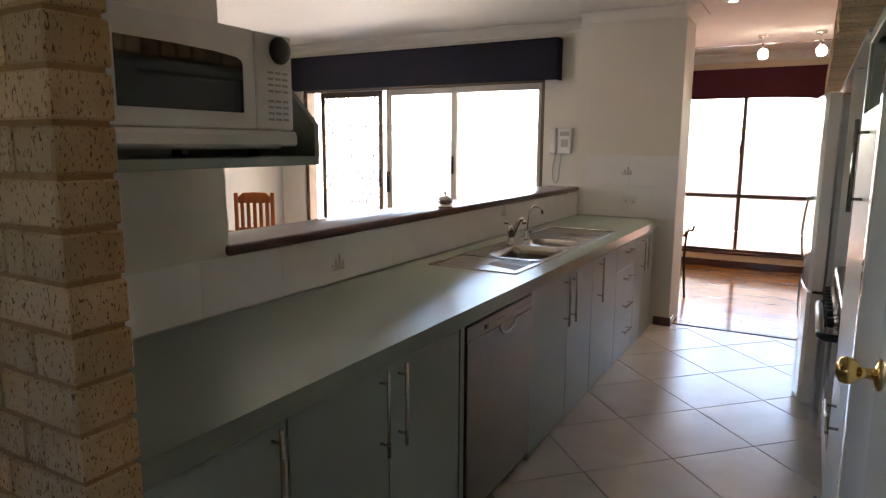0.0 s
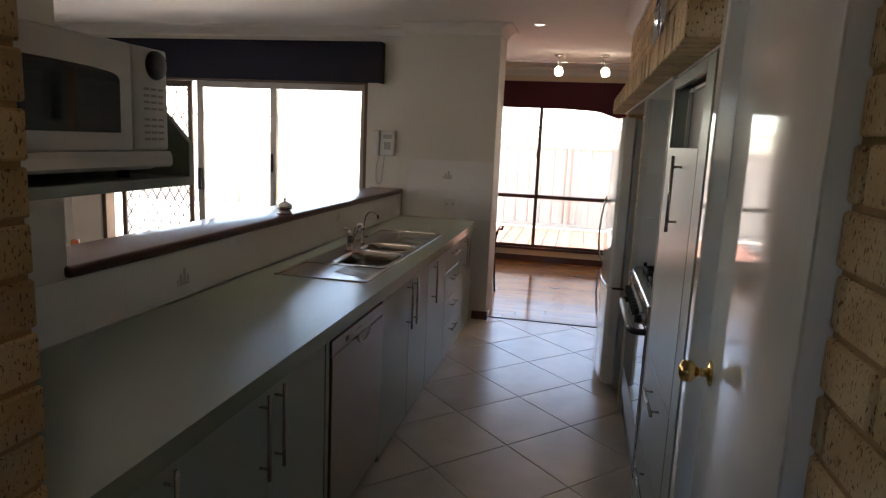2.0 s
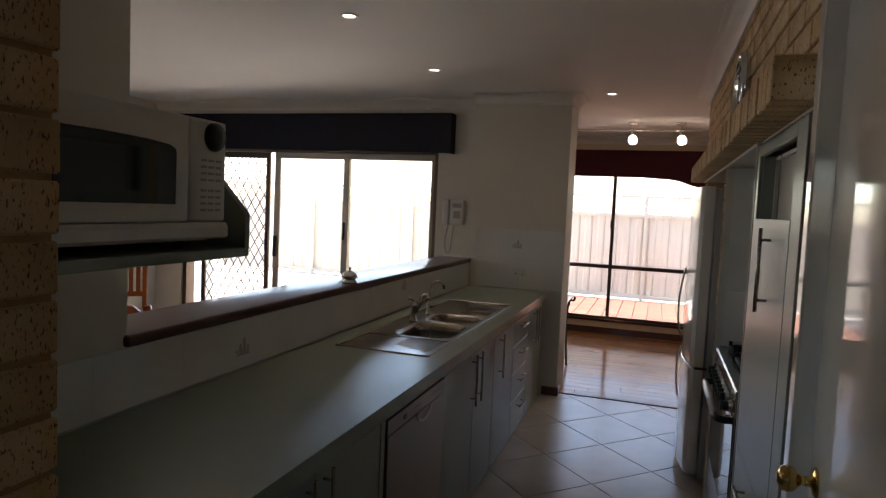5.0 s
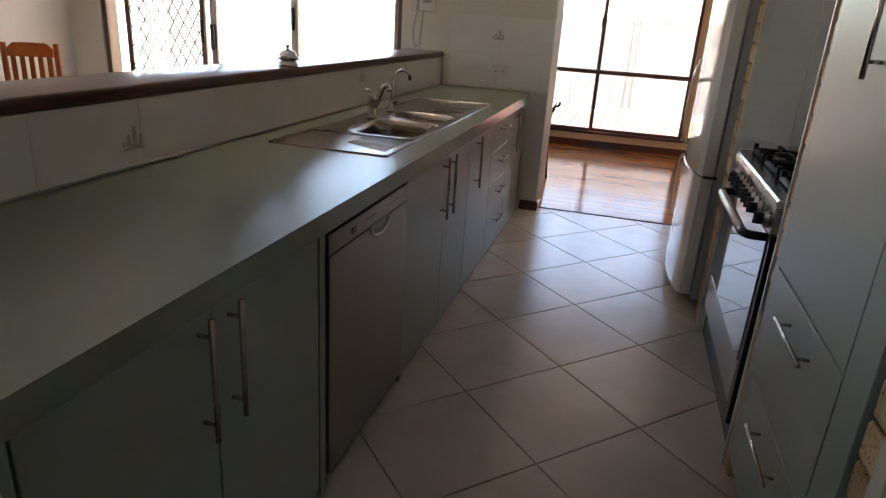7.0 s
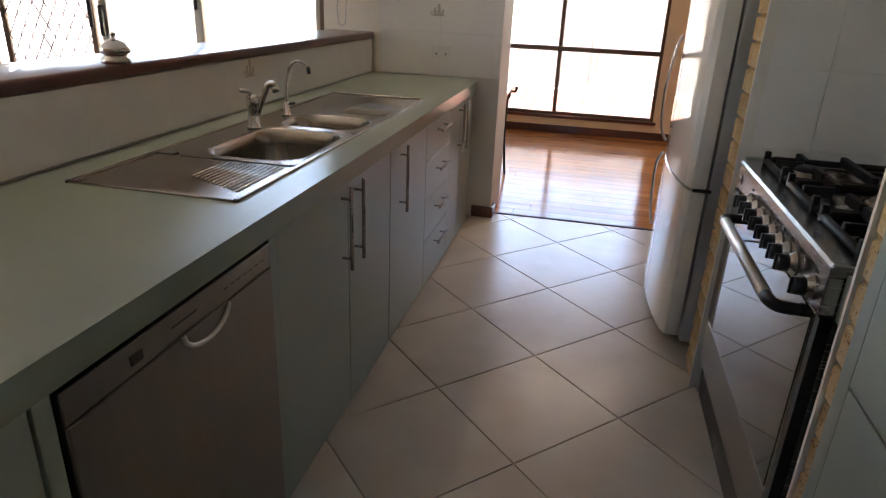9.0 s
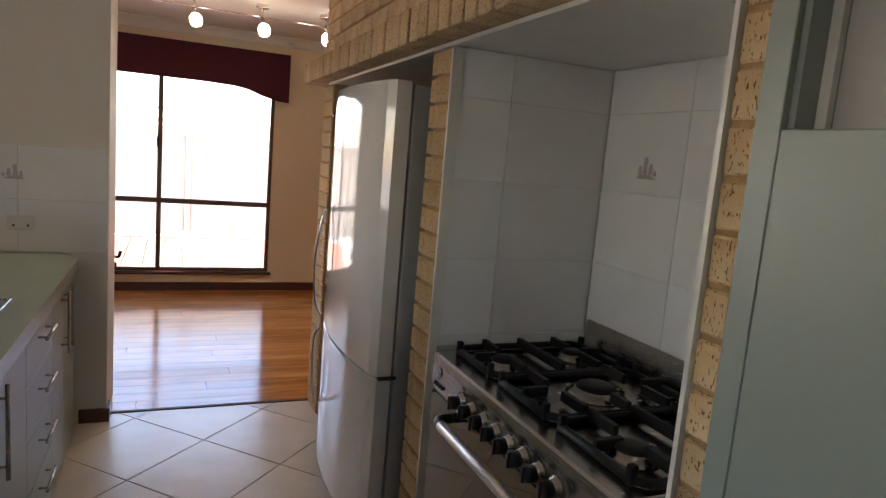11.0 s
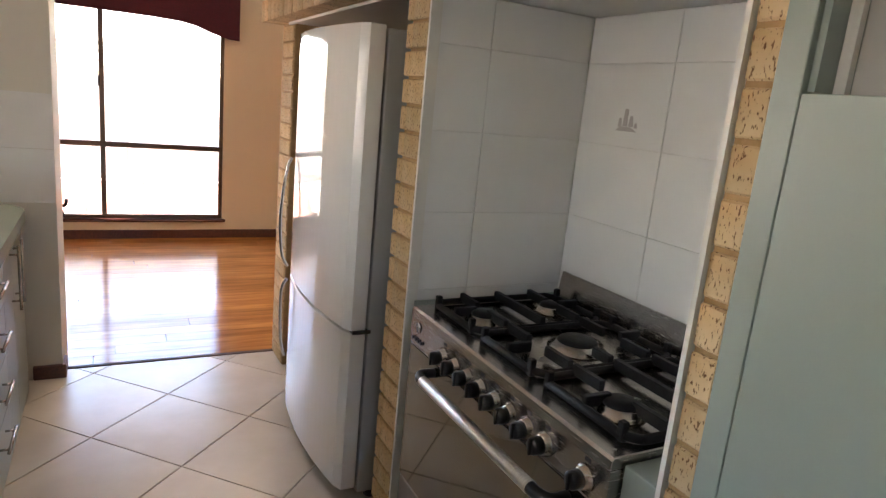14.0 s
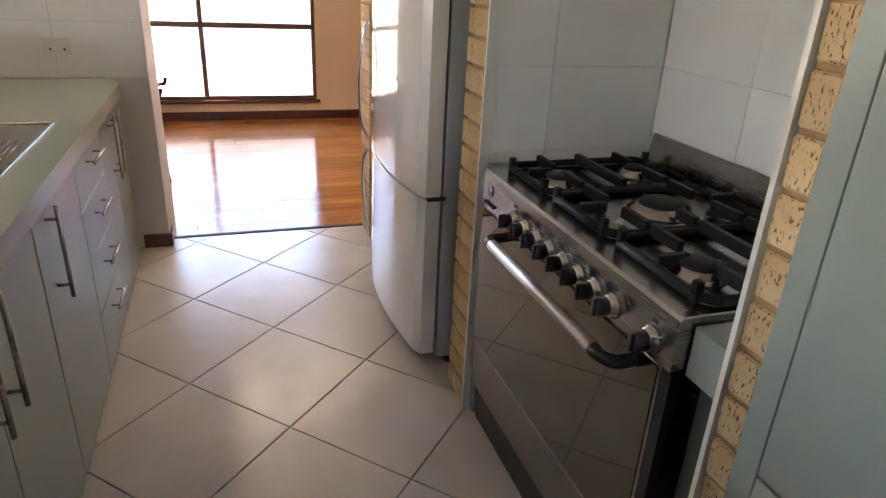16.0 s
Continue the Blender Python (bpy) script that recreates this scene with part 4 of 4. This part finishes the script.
# burners
ZT = 0.922
for bx, by, br in ((1.36, 3.80, 0.045), (1.63, 3.835, 0.036), (1.51, 3.535, 0.062), (1.355, 3.185, 0.045), (1.64, 3.20, 0.036)):
    bu = Shape()
    bu.lathe([(br * 1.35, 0), (br * 1.35, 0.004), (br * 1.05, 0.014), (br * 0.95, 0.022), (br * 0.9, 0.022)], (bx, by, ZT), (0, 0, 1), STEEL)
    bu.lathe([(br * 0.94, 0), (br * 0.86, 0.008), (br * 0.7, 0.013), (br * 0.2, 0.014)], (bx, by, ZT + 0.021), (0, 0, 1), IRON)
    bu.done("burner", ck)
for x0, x1, y0, y1 in ((1.27, 1.735, 3.69, 3.965), (1.27, 1.735, 3.385, 3.675), (1.27, 1.735, 3.055, 3.37)):
    # grate: an outer ring and fingers towards each burner
    zg = ZT + 0.028
    ring = [(x0 + 0.03, y0), (x1 - 0.03, y0), (x1, y0 + 0.03), (x1, y1 - 0.03), (x1 - 0.03, y1), (x0 + 0.03, y1), (x0, y1 - 0.03), (x0, y0 + 0.03), (x0 + 0.03, y0)]
    g = Shape()
    g.tube([(px, py, ZT + 0.012) for px, py in ring], 0.011, IRON, 8)
    ym, xm = (y0 + y1) / 2, (x0 + x1) / 2
    for px in (x0 + 0.10, x1 - 0.10):
        g.box(px - 0.0085, px + 0.0085, y0 + 0.0, y0 + 0.105, ZT + 0.012, zg + 0.012, IRON, 0.002).box(px - 0.0085, px + 0.0085, y1 - 0.105, y1, ZT + 0.012, zg + 0.012, IRON, 0.002)
    g.box(x0, x0 + 0.075, ym - 0.0085, ym + 0.0085, ZT + 0.012, zg + 0.012, IRON, 0.002).box(x1 - 0.075, x1, ym - 0.0085, ym + 0.0085, ZT + 0.012, zg + 0.012, IRON, 0.002)
    g.box(xm - 0.009, xm + 0.009, y0, y1 if y0 != 3.385 else y0 + 0.07, ZT + 0.012, zg + 0.012, IRON, 0.002)
    for px, py in ((x0, y0 + 0.03), (x1, y0 + 0.03), (x0, y1 - 0.03), (x1, y1 - 0.03)):
        g.box(px - 0.009, px + 0.009, py - 0.009, py + 0.009, ZT, zg + 0.016, IRON, 0.002)
    g.done("grate", ck)
tagged(Shape().box(CX + 0.02, 1.80, CY1 + 0.003, 4.024, 0.0, 0.925, SAGE, 0.002).done("filler_panel", base=(1.5, 4.0, 0)), "narrow sage laminate filler over a dark block for the shaded gap", "panel")
# the dark block below the filler stands in for shade in the open gap
tagged(Shape().box(CX + 0.03, 1.80, 2.922, CY0 - 0.004, 0.80, 0.905, SAGE, 0.002).box(CX + 0.05, 1.80, 2.922, CY0 - 0.03, 0, 0.80, KICK).done("filler_panel", base=(1.5, 2.98, 0)), "sage laminate filler over a dark block for the shaded gap", "panel")

# ---------------------------------------------------------------- fridge
fg = thing("fridge", (1.45, 4.75, 0), "white bow-front fridge with freezer drawer below", "fridge")
FY0, FY1 = 4.27, 5.17
b = Shape()
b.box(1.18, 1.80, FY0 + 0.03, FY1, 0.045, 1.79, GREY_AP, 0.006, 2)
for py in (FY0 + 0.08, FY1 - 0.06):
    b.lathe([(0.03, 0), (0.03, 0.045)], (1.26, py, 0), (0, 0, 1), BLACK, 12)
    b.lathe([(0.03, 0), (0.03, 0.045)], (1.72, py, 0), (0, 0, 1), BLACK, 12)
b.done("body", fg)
bow = [(1.17, FY0 + 0.03), (1.115, FY0 + 0.03)]
for k in range(1, 20):
    u = k / 20
    bow.append((1.105 - 0.045 * math.sin(math.pi * u) ** 0.8, FY0 + 0.03 + (FY1 - FY0 - 0.03) * u))
bow += [(1.115, FY1), (1.17, FY1)]
Shape().prism(bow, "z", 0.722, 1.80, WHITE_AP, 0.005).done("fridge_door", fg)
Shape().prism(bow, "z", 0.07, 0.712, WHITE_AP, 0.005).done("freezer_door", fg)
Shape().box(1.12, 1.19, FY0 + 0.026, FY0 + 0.06, 0.71, 0.724, BLACK).done("hinge", fg)
Shape().tube(smooth_path([(1.08, FY1 - 0.05, 1.26), (1.06, FY1 - 0.045, 1.2), (1.04, FY1 - 0.045, 1.0), (1.05, FY1 - 0.045, 0.82), (1.08, FY1 - 0.05, 0.75)]), 0.0075, CHROME).tube(smooth_path([(1.08, FY1 - 0.05, 0.69), (1.055, FY1 - 0.045, 0.62), (1.06, FY1 - 0.045, 0.4), (1.08, FY1 - 0.05, 0.3)]), 0.0075, CHROME).done("handle", fg)
bx_ = Shape().box(1.32, 1.34, 5.45, 5.60, 1.76, 1.875, WHITE_PL, 0.004).box(1.316, 1.3205, 5.49, 5.56, 1.80, 1.845, RED)
bx_.box(1.34, 1.36, 5.45, 5.679, 1.78, 1.86, WHITE_PL)
tagged(bx_.done("switch_box", base=(1.33, 5.52, 1.76)), "white wall box with a red label", "switch box")

# ---------------------------------------------------------------- pantry
pt = thing("pantry_cabinet", (1.5, 2.41, 0), "tall sage laminate pantry with open recess above", "cabinet")
PY0, PY1, PX = 2.02, 2.845, 1.195
b = Shape()
b.box(PX + 0.02, 1.80, PY0, PY0 + 0.018, 0.1, 1.885, SAGE).box(PX + 0.02, 1.80, PY1 - 0.018, PY1, 0.1, 1.885, SAGE)
b.box(PX + 0.02, 1.80, PY0 + 0.018, PY1 - 0.018, 1.867, 1.885, SAGE).box(1.785, 1.80, PY0 + 0.018, PY1 - 0.018, 0.1, 1.867, DIM)
b.box(PX + 0.04, 1.784, PY0 + 0.018, PY1 - 0.018, 1.60, 1.618, DIM).box(PX + 0.06, PX + 0.075, PY0, PY1, 0, 0.099, KICK)
b.box(PX + 0.04, PX + 0.05, PY0 + 0.02, PY1 - 0.02, 0.10, 1.60, SAGE)
b.done("body", pt)
fc = Shape()
ST, SN = 0.046, 0.125   # far and near stiles
fc.box(PX, PX + 0.019, PY0, PY0 + SN, 0.1, 1.885, SAGE, 0.0015).box(PX, PX + 0.019, PY1 - ST, PY1, 0.1, 1.885, SAGE, 0.0015).box(PX, PX + 0.019, PY0 + SN, PY1 - ST, 1.845, 1.885, SAGE, 0.0015)
fc.done("face_frame", pt)
rc = Shape()
rc.box(PX + 0.012, PX + 0.24, PY1 - ST - 0.012, PY1 - ST - 0.001, 1.625, 1.843, SAGE).box(PX + 0.05, PX + 0.062, PY0 + SN, PY1 - ST - 0.012, 1.832, 1.843, TRIM)
rc.box(PX + 0.05, PX + 0.062, PY1 - ST - 0.03, PY1 - ST - 0.013, 1.62, 1.832, TRIM).box(PX + 0.064, PX + 0.07, PY0 + SN, PY1 - ST - 0.03, 1.62, 1.832, DIM)
rc.done("recess", pt)
Shape().box(PX - 0.001, PX + 0.018, PY0 + SN + 0.002, PY1 - ST - 0.002, 0.781, 1.622, SAGE, 0.0018).done("door", pt)
Shape().box(PX - 0.001, PX + 0.018, PY0 + SN + 0.002, PY1 - ST - 0.002, 0.436, 0.776, SAGE, 0.0018).done("drawer", pt)
Shape().box(PX - 0.001, PX + 0.018, PY0 + SN + 0.002, PY1 - ST - 0.002, 0.105, 0.431, SAGE, 0.0018).done("drawer", pt)
bar_handle(pt, (PX, 2.42, 1.463), "z", 0.26, -0.032)
bar_handle(pt, (PX, 2.45, 0.704), "y", 0.27, -0.032)
bar_handle(pt, (PX, 2.46, 0.361), "y", 0.27, -0.032)

# ---------------------------------------------------------------- clock
cl = thing("wall_clock", (XW, 3.50, 2.215), "round silver-rimmed wall clock with white face", "clock")
CZ, CYC, CR = 2.215, 3.50, 0.165
Shape().lathe([(CR * 0.96, 0), (CR, 0.01), (CR, 0.03), (CR * 0.95, 0.042), (CR * 0.90, 0.038), (CR * 0.89, 0.02)], (XW, CYC, CZ), (-1, 0, 0), CHROME, 48).done("rim", cl)
Shape().lathe([(CR * 0.89, 0), (CR * 0.89, 0.022)], (XW, CYC, CZ), (-1, 0, 0), WHITE_PL, 48).done("face", cl)


def text(s_, size, m, matrix, name, parent=None):
    """Lettering as a thin mesh; matrix places it, with x along the line."""
    cu = bpy.data.curves.new(name, "FONT")
    cu.body, cu.size, cu.align_x, cu.align_y, cu.extrude = s_, size, "CENTER", "CENTER", 0.0006
    tmp = bpy.data.objects.new(name, cu)
    scene.collection.objects.link(tmp)
    me = bpy.data.meshes.new_from_object(tmp)
    bpy.data.objects.remove(tmp)
    me.materials.clear()
    me.materials.append(m)
    ob = new(name, me)
    if parent is not None:
        ob.parent = parent
        ob.matrix_basis = Matrix.Translation(-Vector(parent["base"])) @ matrix
    else:
        ob.matrix_basis = matrix
    return ob


FACE = Matrix(((0, 0, -1, 0), (-1, 0, 0, 0), (0, 1, 0, 0), (0, 0, 0, 1)))
for n in range(1, 13):
    an = radians(90 - 30 * n)
    m_ = Matrix.Translation((XW - 0.0235, CYC - math.cos(an) * CR * 0.70, CZ + math.sin(an) * CR * 0.70)) @ FACE
    text(str(n), 0.042, INK, m_, "numeral", cl)
hn = Shape()
hn.prism([(CYC - 0.003, CZ), (CYC - 0.06, CZ + 0.045), (CYC - 0.056, CZ + 0.05), (CYC + 0.003, CZ + 0.004)], "x", XW - 0.03, XW - 0.028, INK)
hn.prism([(CYC - 0.003, CZ), (CYC + 0.03, CZ + 0.11), (CYC + 0.034, CZ + 0.108), (CYC + 0.003, CZ - 0.002)], "x", XW - 0.033, XW - 0.031, INK)
for k in range(12):
    an = radians(30 * k)
    hn.box(XW - 0.0245, XW - 0.0225, CYC + math.sin(an) * CR * 0.84 - 0.003, CYC + math.sin(an) * CR * 0.84 + 0.003, CZ + math.cos(an) * CR * 0.84 - 0.003, CZ + math.cos(an) * CR * 0.84 + 0.003, INK)
tagged(hn.done("clock_markings", cl), kind="stuff")

# ---------------------------------------------------------------- lamps
for px, py in ((-0.777, 3.39), (-0.765, 4.74), (0.43, 5.80)):
    dl = thing("downlight", (px, py, H), "small round recessed ceiling downlight, lit", "downlight", "ceiling downlights")
    Shape().lathe([(0.05, 0), (0.05, 0.006), (0.038, 0.008), (0.034, 0.002), (0.034, 0.0)], (px, py, H - 0.0005), (0, 0, -1), TRIM).done("ring", dl)
    Shape().lathe([(0.032, 0), (0.03, 0.004), (0.004, 0.005)], (px, py, H - 0.001), (0, 0, -1), BULB).done("bulb", dl)
    spot_lamp(px, py, H - 0.02, 1.5, (px, py, 0), 80)
tk = thing("track_light", (0.8, 7.56, H), "chrome cable spotlight track with frosted shades", "ceiling light")
tr_ = Shape().tube([(-0.1, 7.56, 2.52), (1.75, 7.56, 2.52)], 0.006, CHROME, 8)
for px in (0.53, 1.03, 1.53):
    tr_.lathe([(0.05, 0), (0.05, 0.022), (0.044, 0.028)], (px, 7.56, H), (0, 0, -1), CHROME, 20).tube([(px, 7.56, H - 0.025), (px, 7.56, 2.50)], 0.007, CHROME, 8)
    tr_.lathe([(0.018, 0), (0.022, 0.03), (0.024, 0.05)], (px, 7.55, 2.505), (0.15, -0.4, -1), CHROME, 16)
tr_.done("rail", tk)
for px in (0.53, 1.03, 1.53):
    Shape().lathe([(0.022, 0), (0.042, 0.02), (0.048, 0.05), (0.040, 0.085), (0.012, 0.095)], (px + 0.006, 7.535, 2.46), (0.15, -0.4, -1), BULB, 18).done("shade", tk)
    spot_lamp(px + 0.02, 7.48, 2.35, 1.2, (px + 0.2, 7.0, 0), 110)
tagged(Shape().lathe([(0.03, 0), (0.03, 0.04), (0.02, 0.06)], (1.48, YF - 0.03, 2.56), (0, -0.2, -1), WHITE_PL, 16).done("alarm_sensor", base=(1.48, YF, 2.55)), "small white alarm sensor under the cornice", "sensor")

# ---------------------------------------------------------------- far room table
tb = thing("side_table", (-0.4, 6.75, 0), "small table with pale top and bent dark metal legs", "table")
Shape().box(-0.75, 0.06, 6.48, 7.05, 0.70, 0.725, WHITE_AP, 0.006, 2).done("top", tb)
for px, py, sx in ((0.03, 6.98, 1), (0.03, 6.54, 1), (-0.7, 6.98, -1), (-0.7, 6.54, -1)):
    lg = Shape()
    lg.tube(smooth_path([(px + sx * 0.06, py, 0.73), (px + sx * 0.05, py, 0.69), (px, py, 0.66), (px - sx * 0.015, py, 0.4), (px, py, 0.12), (px + sx * 0.012, py, 0.0)]), 0.011, IRON, 8)
    lg.done("leg", tb)

# ---------------------------------------------------------------- dining chairs


def chair(x, y, rz):
    c = new("dining_chair")
    c["base"] = [0, 0, 0]
    tagged(c, "orange stained pine dining chair with slatted back", "chair", "dining chairs")
    Shape().box(-0.21, 0.21, -0.21, 0.21, 0.43, 0.46, PINE, 0.01, 2).done("seat", c)
    for sx in (-1, 1):
        Shape().box(sx * 0.19 - 0.02, sx * 0.19 + 0.02, 0.17, 0.21, 0, 1.0, PINE, 0.006).done("leg", c)
        Shape().box(sx * 0.19 - 0.02, sx * 0.19 + 0.02, -0.20, -0.16, 0, 0.43, PINE, 0.006).done("leg", c)
    bk = Shape()
    top = [(-0.168, 0.89), (0.168, 0.89), (0.168, 0.955), (0.12, 1.0), (0.0, 1.005), (-0.12, 1.0), (-0.168, 0.955)]
    bk.prism(top, "y", 0.172, 0.205, PINE, 0.005).box(-0.17, 0.17, 0.18, 0.2, 0.58, 0.63, PINE, 0.004)
    for i in range(5):
        bx = -0.13 + i * 0.065
        bk.box(bx - 0.019, bx + 0.019, 0.183, 0.197, 0.62, 0.94, PINE, 0.003)
    bk.done("backrest", c)
    c.matrix_basis = pose(x, y, 0, 0, 0, rz)
    return c


chair(-3.98, 5.05, 35)
chair(-1.80, 2.76, 35)


# ---------------------------------------------------------------- pieces: bricks, tiles, boards
def piece_mesh(name, sx, sy, sz, m, bevel=0.004):
    sh = Shape().box(-sx / 2, sx / 2, -sy / 2, sy / 2, -sz / 2, sz / 2, m, bevel)
    bmesh.ops.recalc_face_normals(sh.bm, faces=list(sh.bm.faces))
    me = bpy.data.meshes.new(name)
    sh.bm.to_mesh(me)
    sh.bm.free()
    me.materials.append(m)
    return me


MESHES = {}


def piece(name, parent, size, centre, m, bevel=0.004, rz=0.0):
    key = (name, m.name, *(round(v, 3) for v in size), bevel)
    if key not in MESHES:
        MESHES[key] = piece_mesh(name, *size, m, bevel)
    ob = new(name, MESHES[key])
    ob.parent = parent
    ob.location = centre
    ob.rotation_euler = (0, 0, rz)
    return ob


C = 0.086            # course height
BH = 0.076
rng = random.Random(4)


def course_run(parent, axis, face, out, a0, a1, z, shift, depth=0.05):
    """One course of stretchers along a wall, cut at both ends. face: plane of the brick faces; out: -1 or 1, the way they look."""
    p = a0 - shift
    while p < a1 - 0.02:
        lo, hi = max(p, a0), min(p + 0.23, a1)
        if hi - lo > 0.03:
            j = rng.uniform(-0.002, 0.002)
            mid, ln = (lo + hi) / 2, round(hi - lo, 2)
            if axis == "y":
                piece("brick", parent, (depth, ln, BH), (face - out * depth / 2 + j, mid, z + BH / 2), BRICK)
            else:
                piece("brick", parent, (ln, depth, BH), (mid, face - out * depth / 2 + j, z + BH / 2), BRICK)
        p += 0.24


# entry wall: reveal headers and the two faces
for k in range(30):
    z = k * C + 0.005
    piece("brick", pier, (0.11 if k % 2 else 0.23, 0.11, BH), (0.05 - (0.055 if k % 2 else 0.115) + rng.uniform(-0.002, 0.002), 0.875, z + BH / 2), BRICK)
    course_run(pier, "x", 0.82, -1, -0.60, -0.07 if k % 2 else -0.19, z, 0.0)
    course_run(pier, "x", 0.93, 1, -0.60, -0.07 if k % 2 else -0.19, z, 0.0)
# side wall
for k in range(30):
    z = k * C + 0.005
    course_run(brick_wall, "y", XW, -1, 0.30, 1.05, z, 0.12 * (k % 2))
    if z < 1.86:
        for y0, y1 in ((1.887, 2.012), (2.849, 2.905)):
            piece("brick", brick_wall, (0.05, y1 - y0, BH), (XW + 0.025 + rng.uniform(-0.002, 0.002), (y0 + y1) / 2, z + BH / 2), BRICK)
        piece("brick", brick_wall, (0.11, 0.11, BH), (XW + 0.055, 4.11, z + BH / 2), BRICK)
        piece("brick", brick_wall, (0.11, 0.23, BH), (XW + 0.055, 5.805, z + BH / 2), BRICK)
        piece("brick", brick_wall, (0.23, 0.06, BH), (XW + 0.116, 4.185, z + BH / 2), BRICK)
    elif z > 1.98:
        course_run(brick_wall, "y", XW, -1, 1.89 if z < 2.17 else 1.05, 5.94, z + 0.0, 0.12 * (k % 2))
# header course on edge, standing proud
y = 1.935
while y < 5.98:
    piece("brick", brick_wall, (0.17, 0.076, 0.11), (1.095 + 0.085 + rng.uniform(-0.003, 0.003), y + 0.038, 1.955), BRICK)
    y += 0.0862

# wall tiles in the cooker niche and along the bench
TW, TH = 0.39, 0.26
for i in range(2):
    for j in range(8):
        z1 = 1.74 - (j - 1) * TH
        z0 = max(0.0, z1 - TH)
        z1 = min(z1, 1.889)
        if z1 - z0 > 0.03:
            piece("tile", brick_wall, (TW - 0.002 if i else 0.203, 0.008, z1 - z0 - 0.002), ((XB - 0.012 - TW * 0.5) if i else XB - 0.012 - TW - 0.102, 4.031, (z0 + z1) / 2), WTILE, 0.001)
            piece("tile", brick_wall, (TW - 0.002 if i else 0.203, 0.008, z1 - z0 - 0.002), ((XB - 0.012 - TW * 0.5) if i else XB - 0.012 - TW - 0.102, 2.909, (z0 + z1) / 2), WTILE, 0.001)
for i in range(3):
    for j in range(8):
        z1 = 1.74 - (j - 1) * TH
        z0 = max(0.0, z1 - TH)
        z1 = min(z1, 1.889)
        y1 = 4.026 - i * TW
        y0 = max(2.914, y1 - TW)
        if z1 - z0 > 0.03:
            piece("tile", brick_wall, (0.008, y1 - y0 - 0.002, z1 - z0 - 0.002), (XB - 0.005, (y0 + y1) / 2, (z0 + z1) / 2), WTILE, 0.001)
servery, nib = bpy.data.objects["wall_servery"], bpy.data.objects["wall_nib"]
for i in range(13):
    y0, y1 = 0.935 + i * TW, min(0.935 + (i + 1) * TW, YN - 0.002)
    piece("tile", servery, (0.007, y1 - y0 - 0.0004, 0.213), (-0.7325, (y0 + y1) / 2, 1.008), WTILE, 0.0003)
for i in range(2):
    for j in range(2):
        x1 = 0.108 - i * TW
        piece("tile", nib, (TW - 0.002, 0.007, TH - 0.002), (x1 - TW / 2, YN - 0.002, CT + 0.005 + TH * (j + 0.5)), WTILE, 0.001)


# small motif on a few tiles
def motif(x, y, z, axis):
    s_ = Shape()
    for k, (dx, dz, w_, h_) in enumerate(((0, 0, 0.095, 0.014), (-0.02, 0.015, 0.022, 0.034), (0.006, 0.015, 0.022, 0.055), (0.03, 0.013, 0.018, 0.028), (-0.042, 0.012, 0.014, 0.016), (0.0, 0.05, 0.008, 0.02))):
        if axis == "x":
            s_.prism([(y + dx - w_ / 2, z + dz), (y + dx + w_ / 2, z + dz), (y + dx + w_ * 0.3, z + dz + h_), (y + dx - w_ * 0.2, z + dz + h_)], "x", x, x + 0.0012, DECAL)
        else:
            s_.prism([(x + dx - w_ / 2, z + dz), (x + dx + w_ / 2, z + dz), (x + dx + w_ * 0.3, z + dz + h_), (x + dx - w_ * 0.2, z + dz + h_)], "y", y - 0.0012, y, DECAL)
    tagged(s_.done("tile_motif", base=(x, y, z)), "small grey printed motif on a white tile", "tile motif", "tile motifs")


motif(XB - 0.0105, 3.80, 1.53, "x")
motif(-0.30, YN - 0.0056, 1.27, "y")
motif(-0.729, 2.46, 0.965, "x")
motif(-0.729, 4.22, 1.04, "x")

# diagonal floor tiles
dx_, dy_ = 0.674, 0.696   # diagonals of a tile
for i in range(-9, 10):
    for j in range(-18, 10):
        if (i + j) % 2:
            continue
        # corners lie at (0.586, 3.377); centres half a diagonal further on
        cx, cy = 0.586 + i * dx_ / 2, 3.377 + (j + 1) * dy_ / 2
        hx, hy = dx_ / 2 - 0.004, dy_ / 2 - 0.004
        pts = [Vector((cx + hx, cy)), Vector((cx, cy + hy)), Vector((cx - hx, cy)), Vector((cx, cy - hy))]
        # cut against the room's rectangle
        for ax, lim, sg in ((0, -0.79, 1), (0, 1.30, -1), (1, -1.6, 1), (1, 5.897, -1)):
            outp = []
            for a in range(len(pts)):
                p, q = pts[a], pts[(a + 1) % len(pts)]
                dp, dq = sg * (p[ax] - lim), sg * (q[ax] - lim)
                if dp >= 0:
                    outp.append(p)
                if dp * dq < 0:
                    outp.append(p + (q - p) * (dp / (dp - dq)))
            pts = outp
            if len(pts) < 3:
                break
        if len(pts) < 3:
            continue
        t_ = Shape().prism([(p.x, p.y) for p in pts], "z", -0.008, 0.0, FTILE, 0.0015)
        t_.done("tile", floor_ob)

# timber boards run across the far room
rb_ = random.Random(9)
BWD = 0.13
row = 0
y = 5.926
while y < YF:
    x = -1.0 - rb_.uniform(0, 1.2)
    while x < 3.3:
        ln = 1.8
        lo, hi = max(x, -1.05), min(x + ln, 3.3)
        if hi - lo > 0.05:
            piece("board", wood_floor, (round(hi - lo, 2) - 0.0015, BWD - 0.0012, 0.012), ((lo + hi) / 2, y + BWD / 2, -0.006), WOOD, 0.0008)
        x += ln
    y += BWD
# red pavers outside the far window
ground = bpy.data.objects["ground"]
i = 0
for r_ in range(16):
    for c_ in range(14):
        piece("paver", ground, (0.226, 0.226, 0.05), (-0.95 + c_ * 0.232, 9.35 + r_ * 0.232, -0.06), PAVER, 0.006)
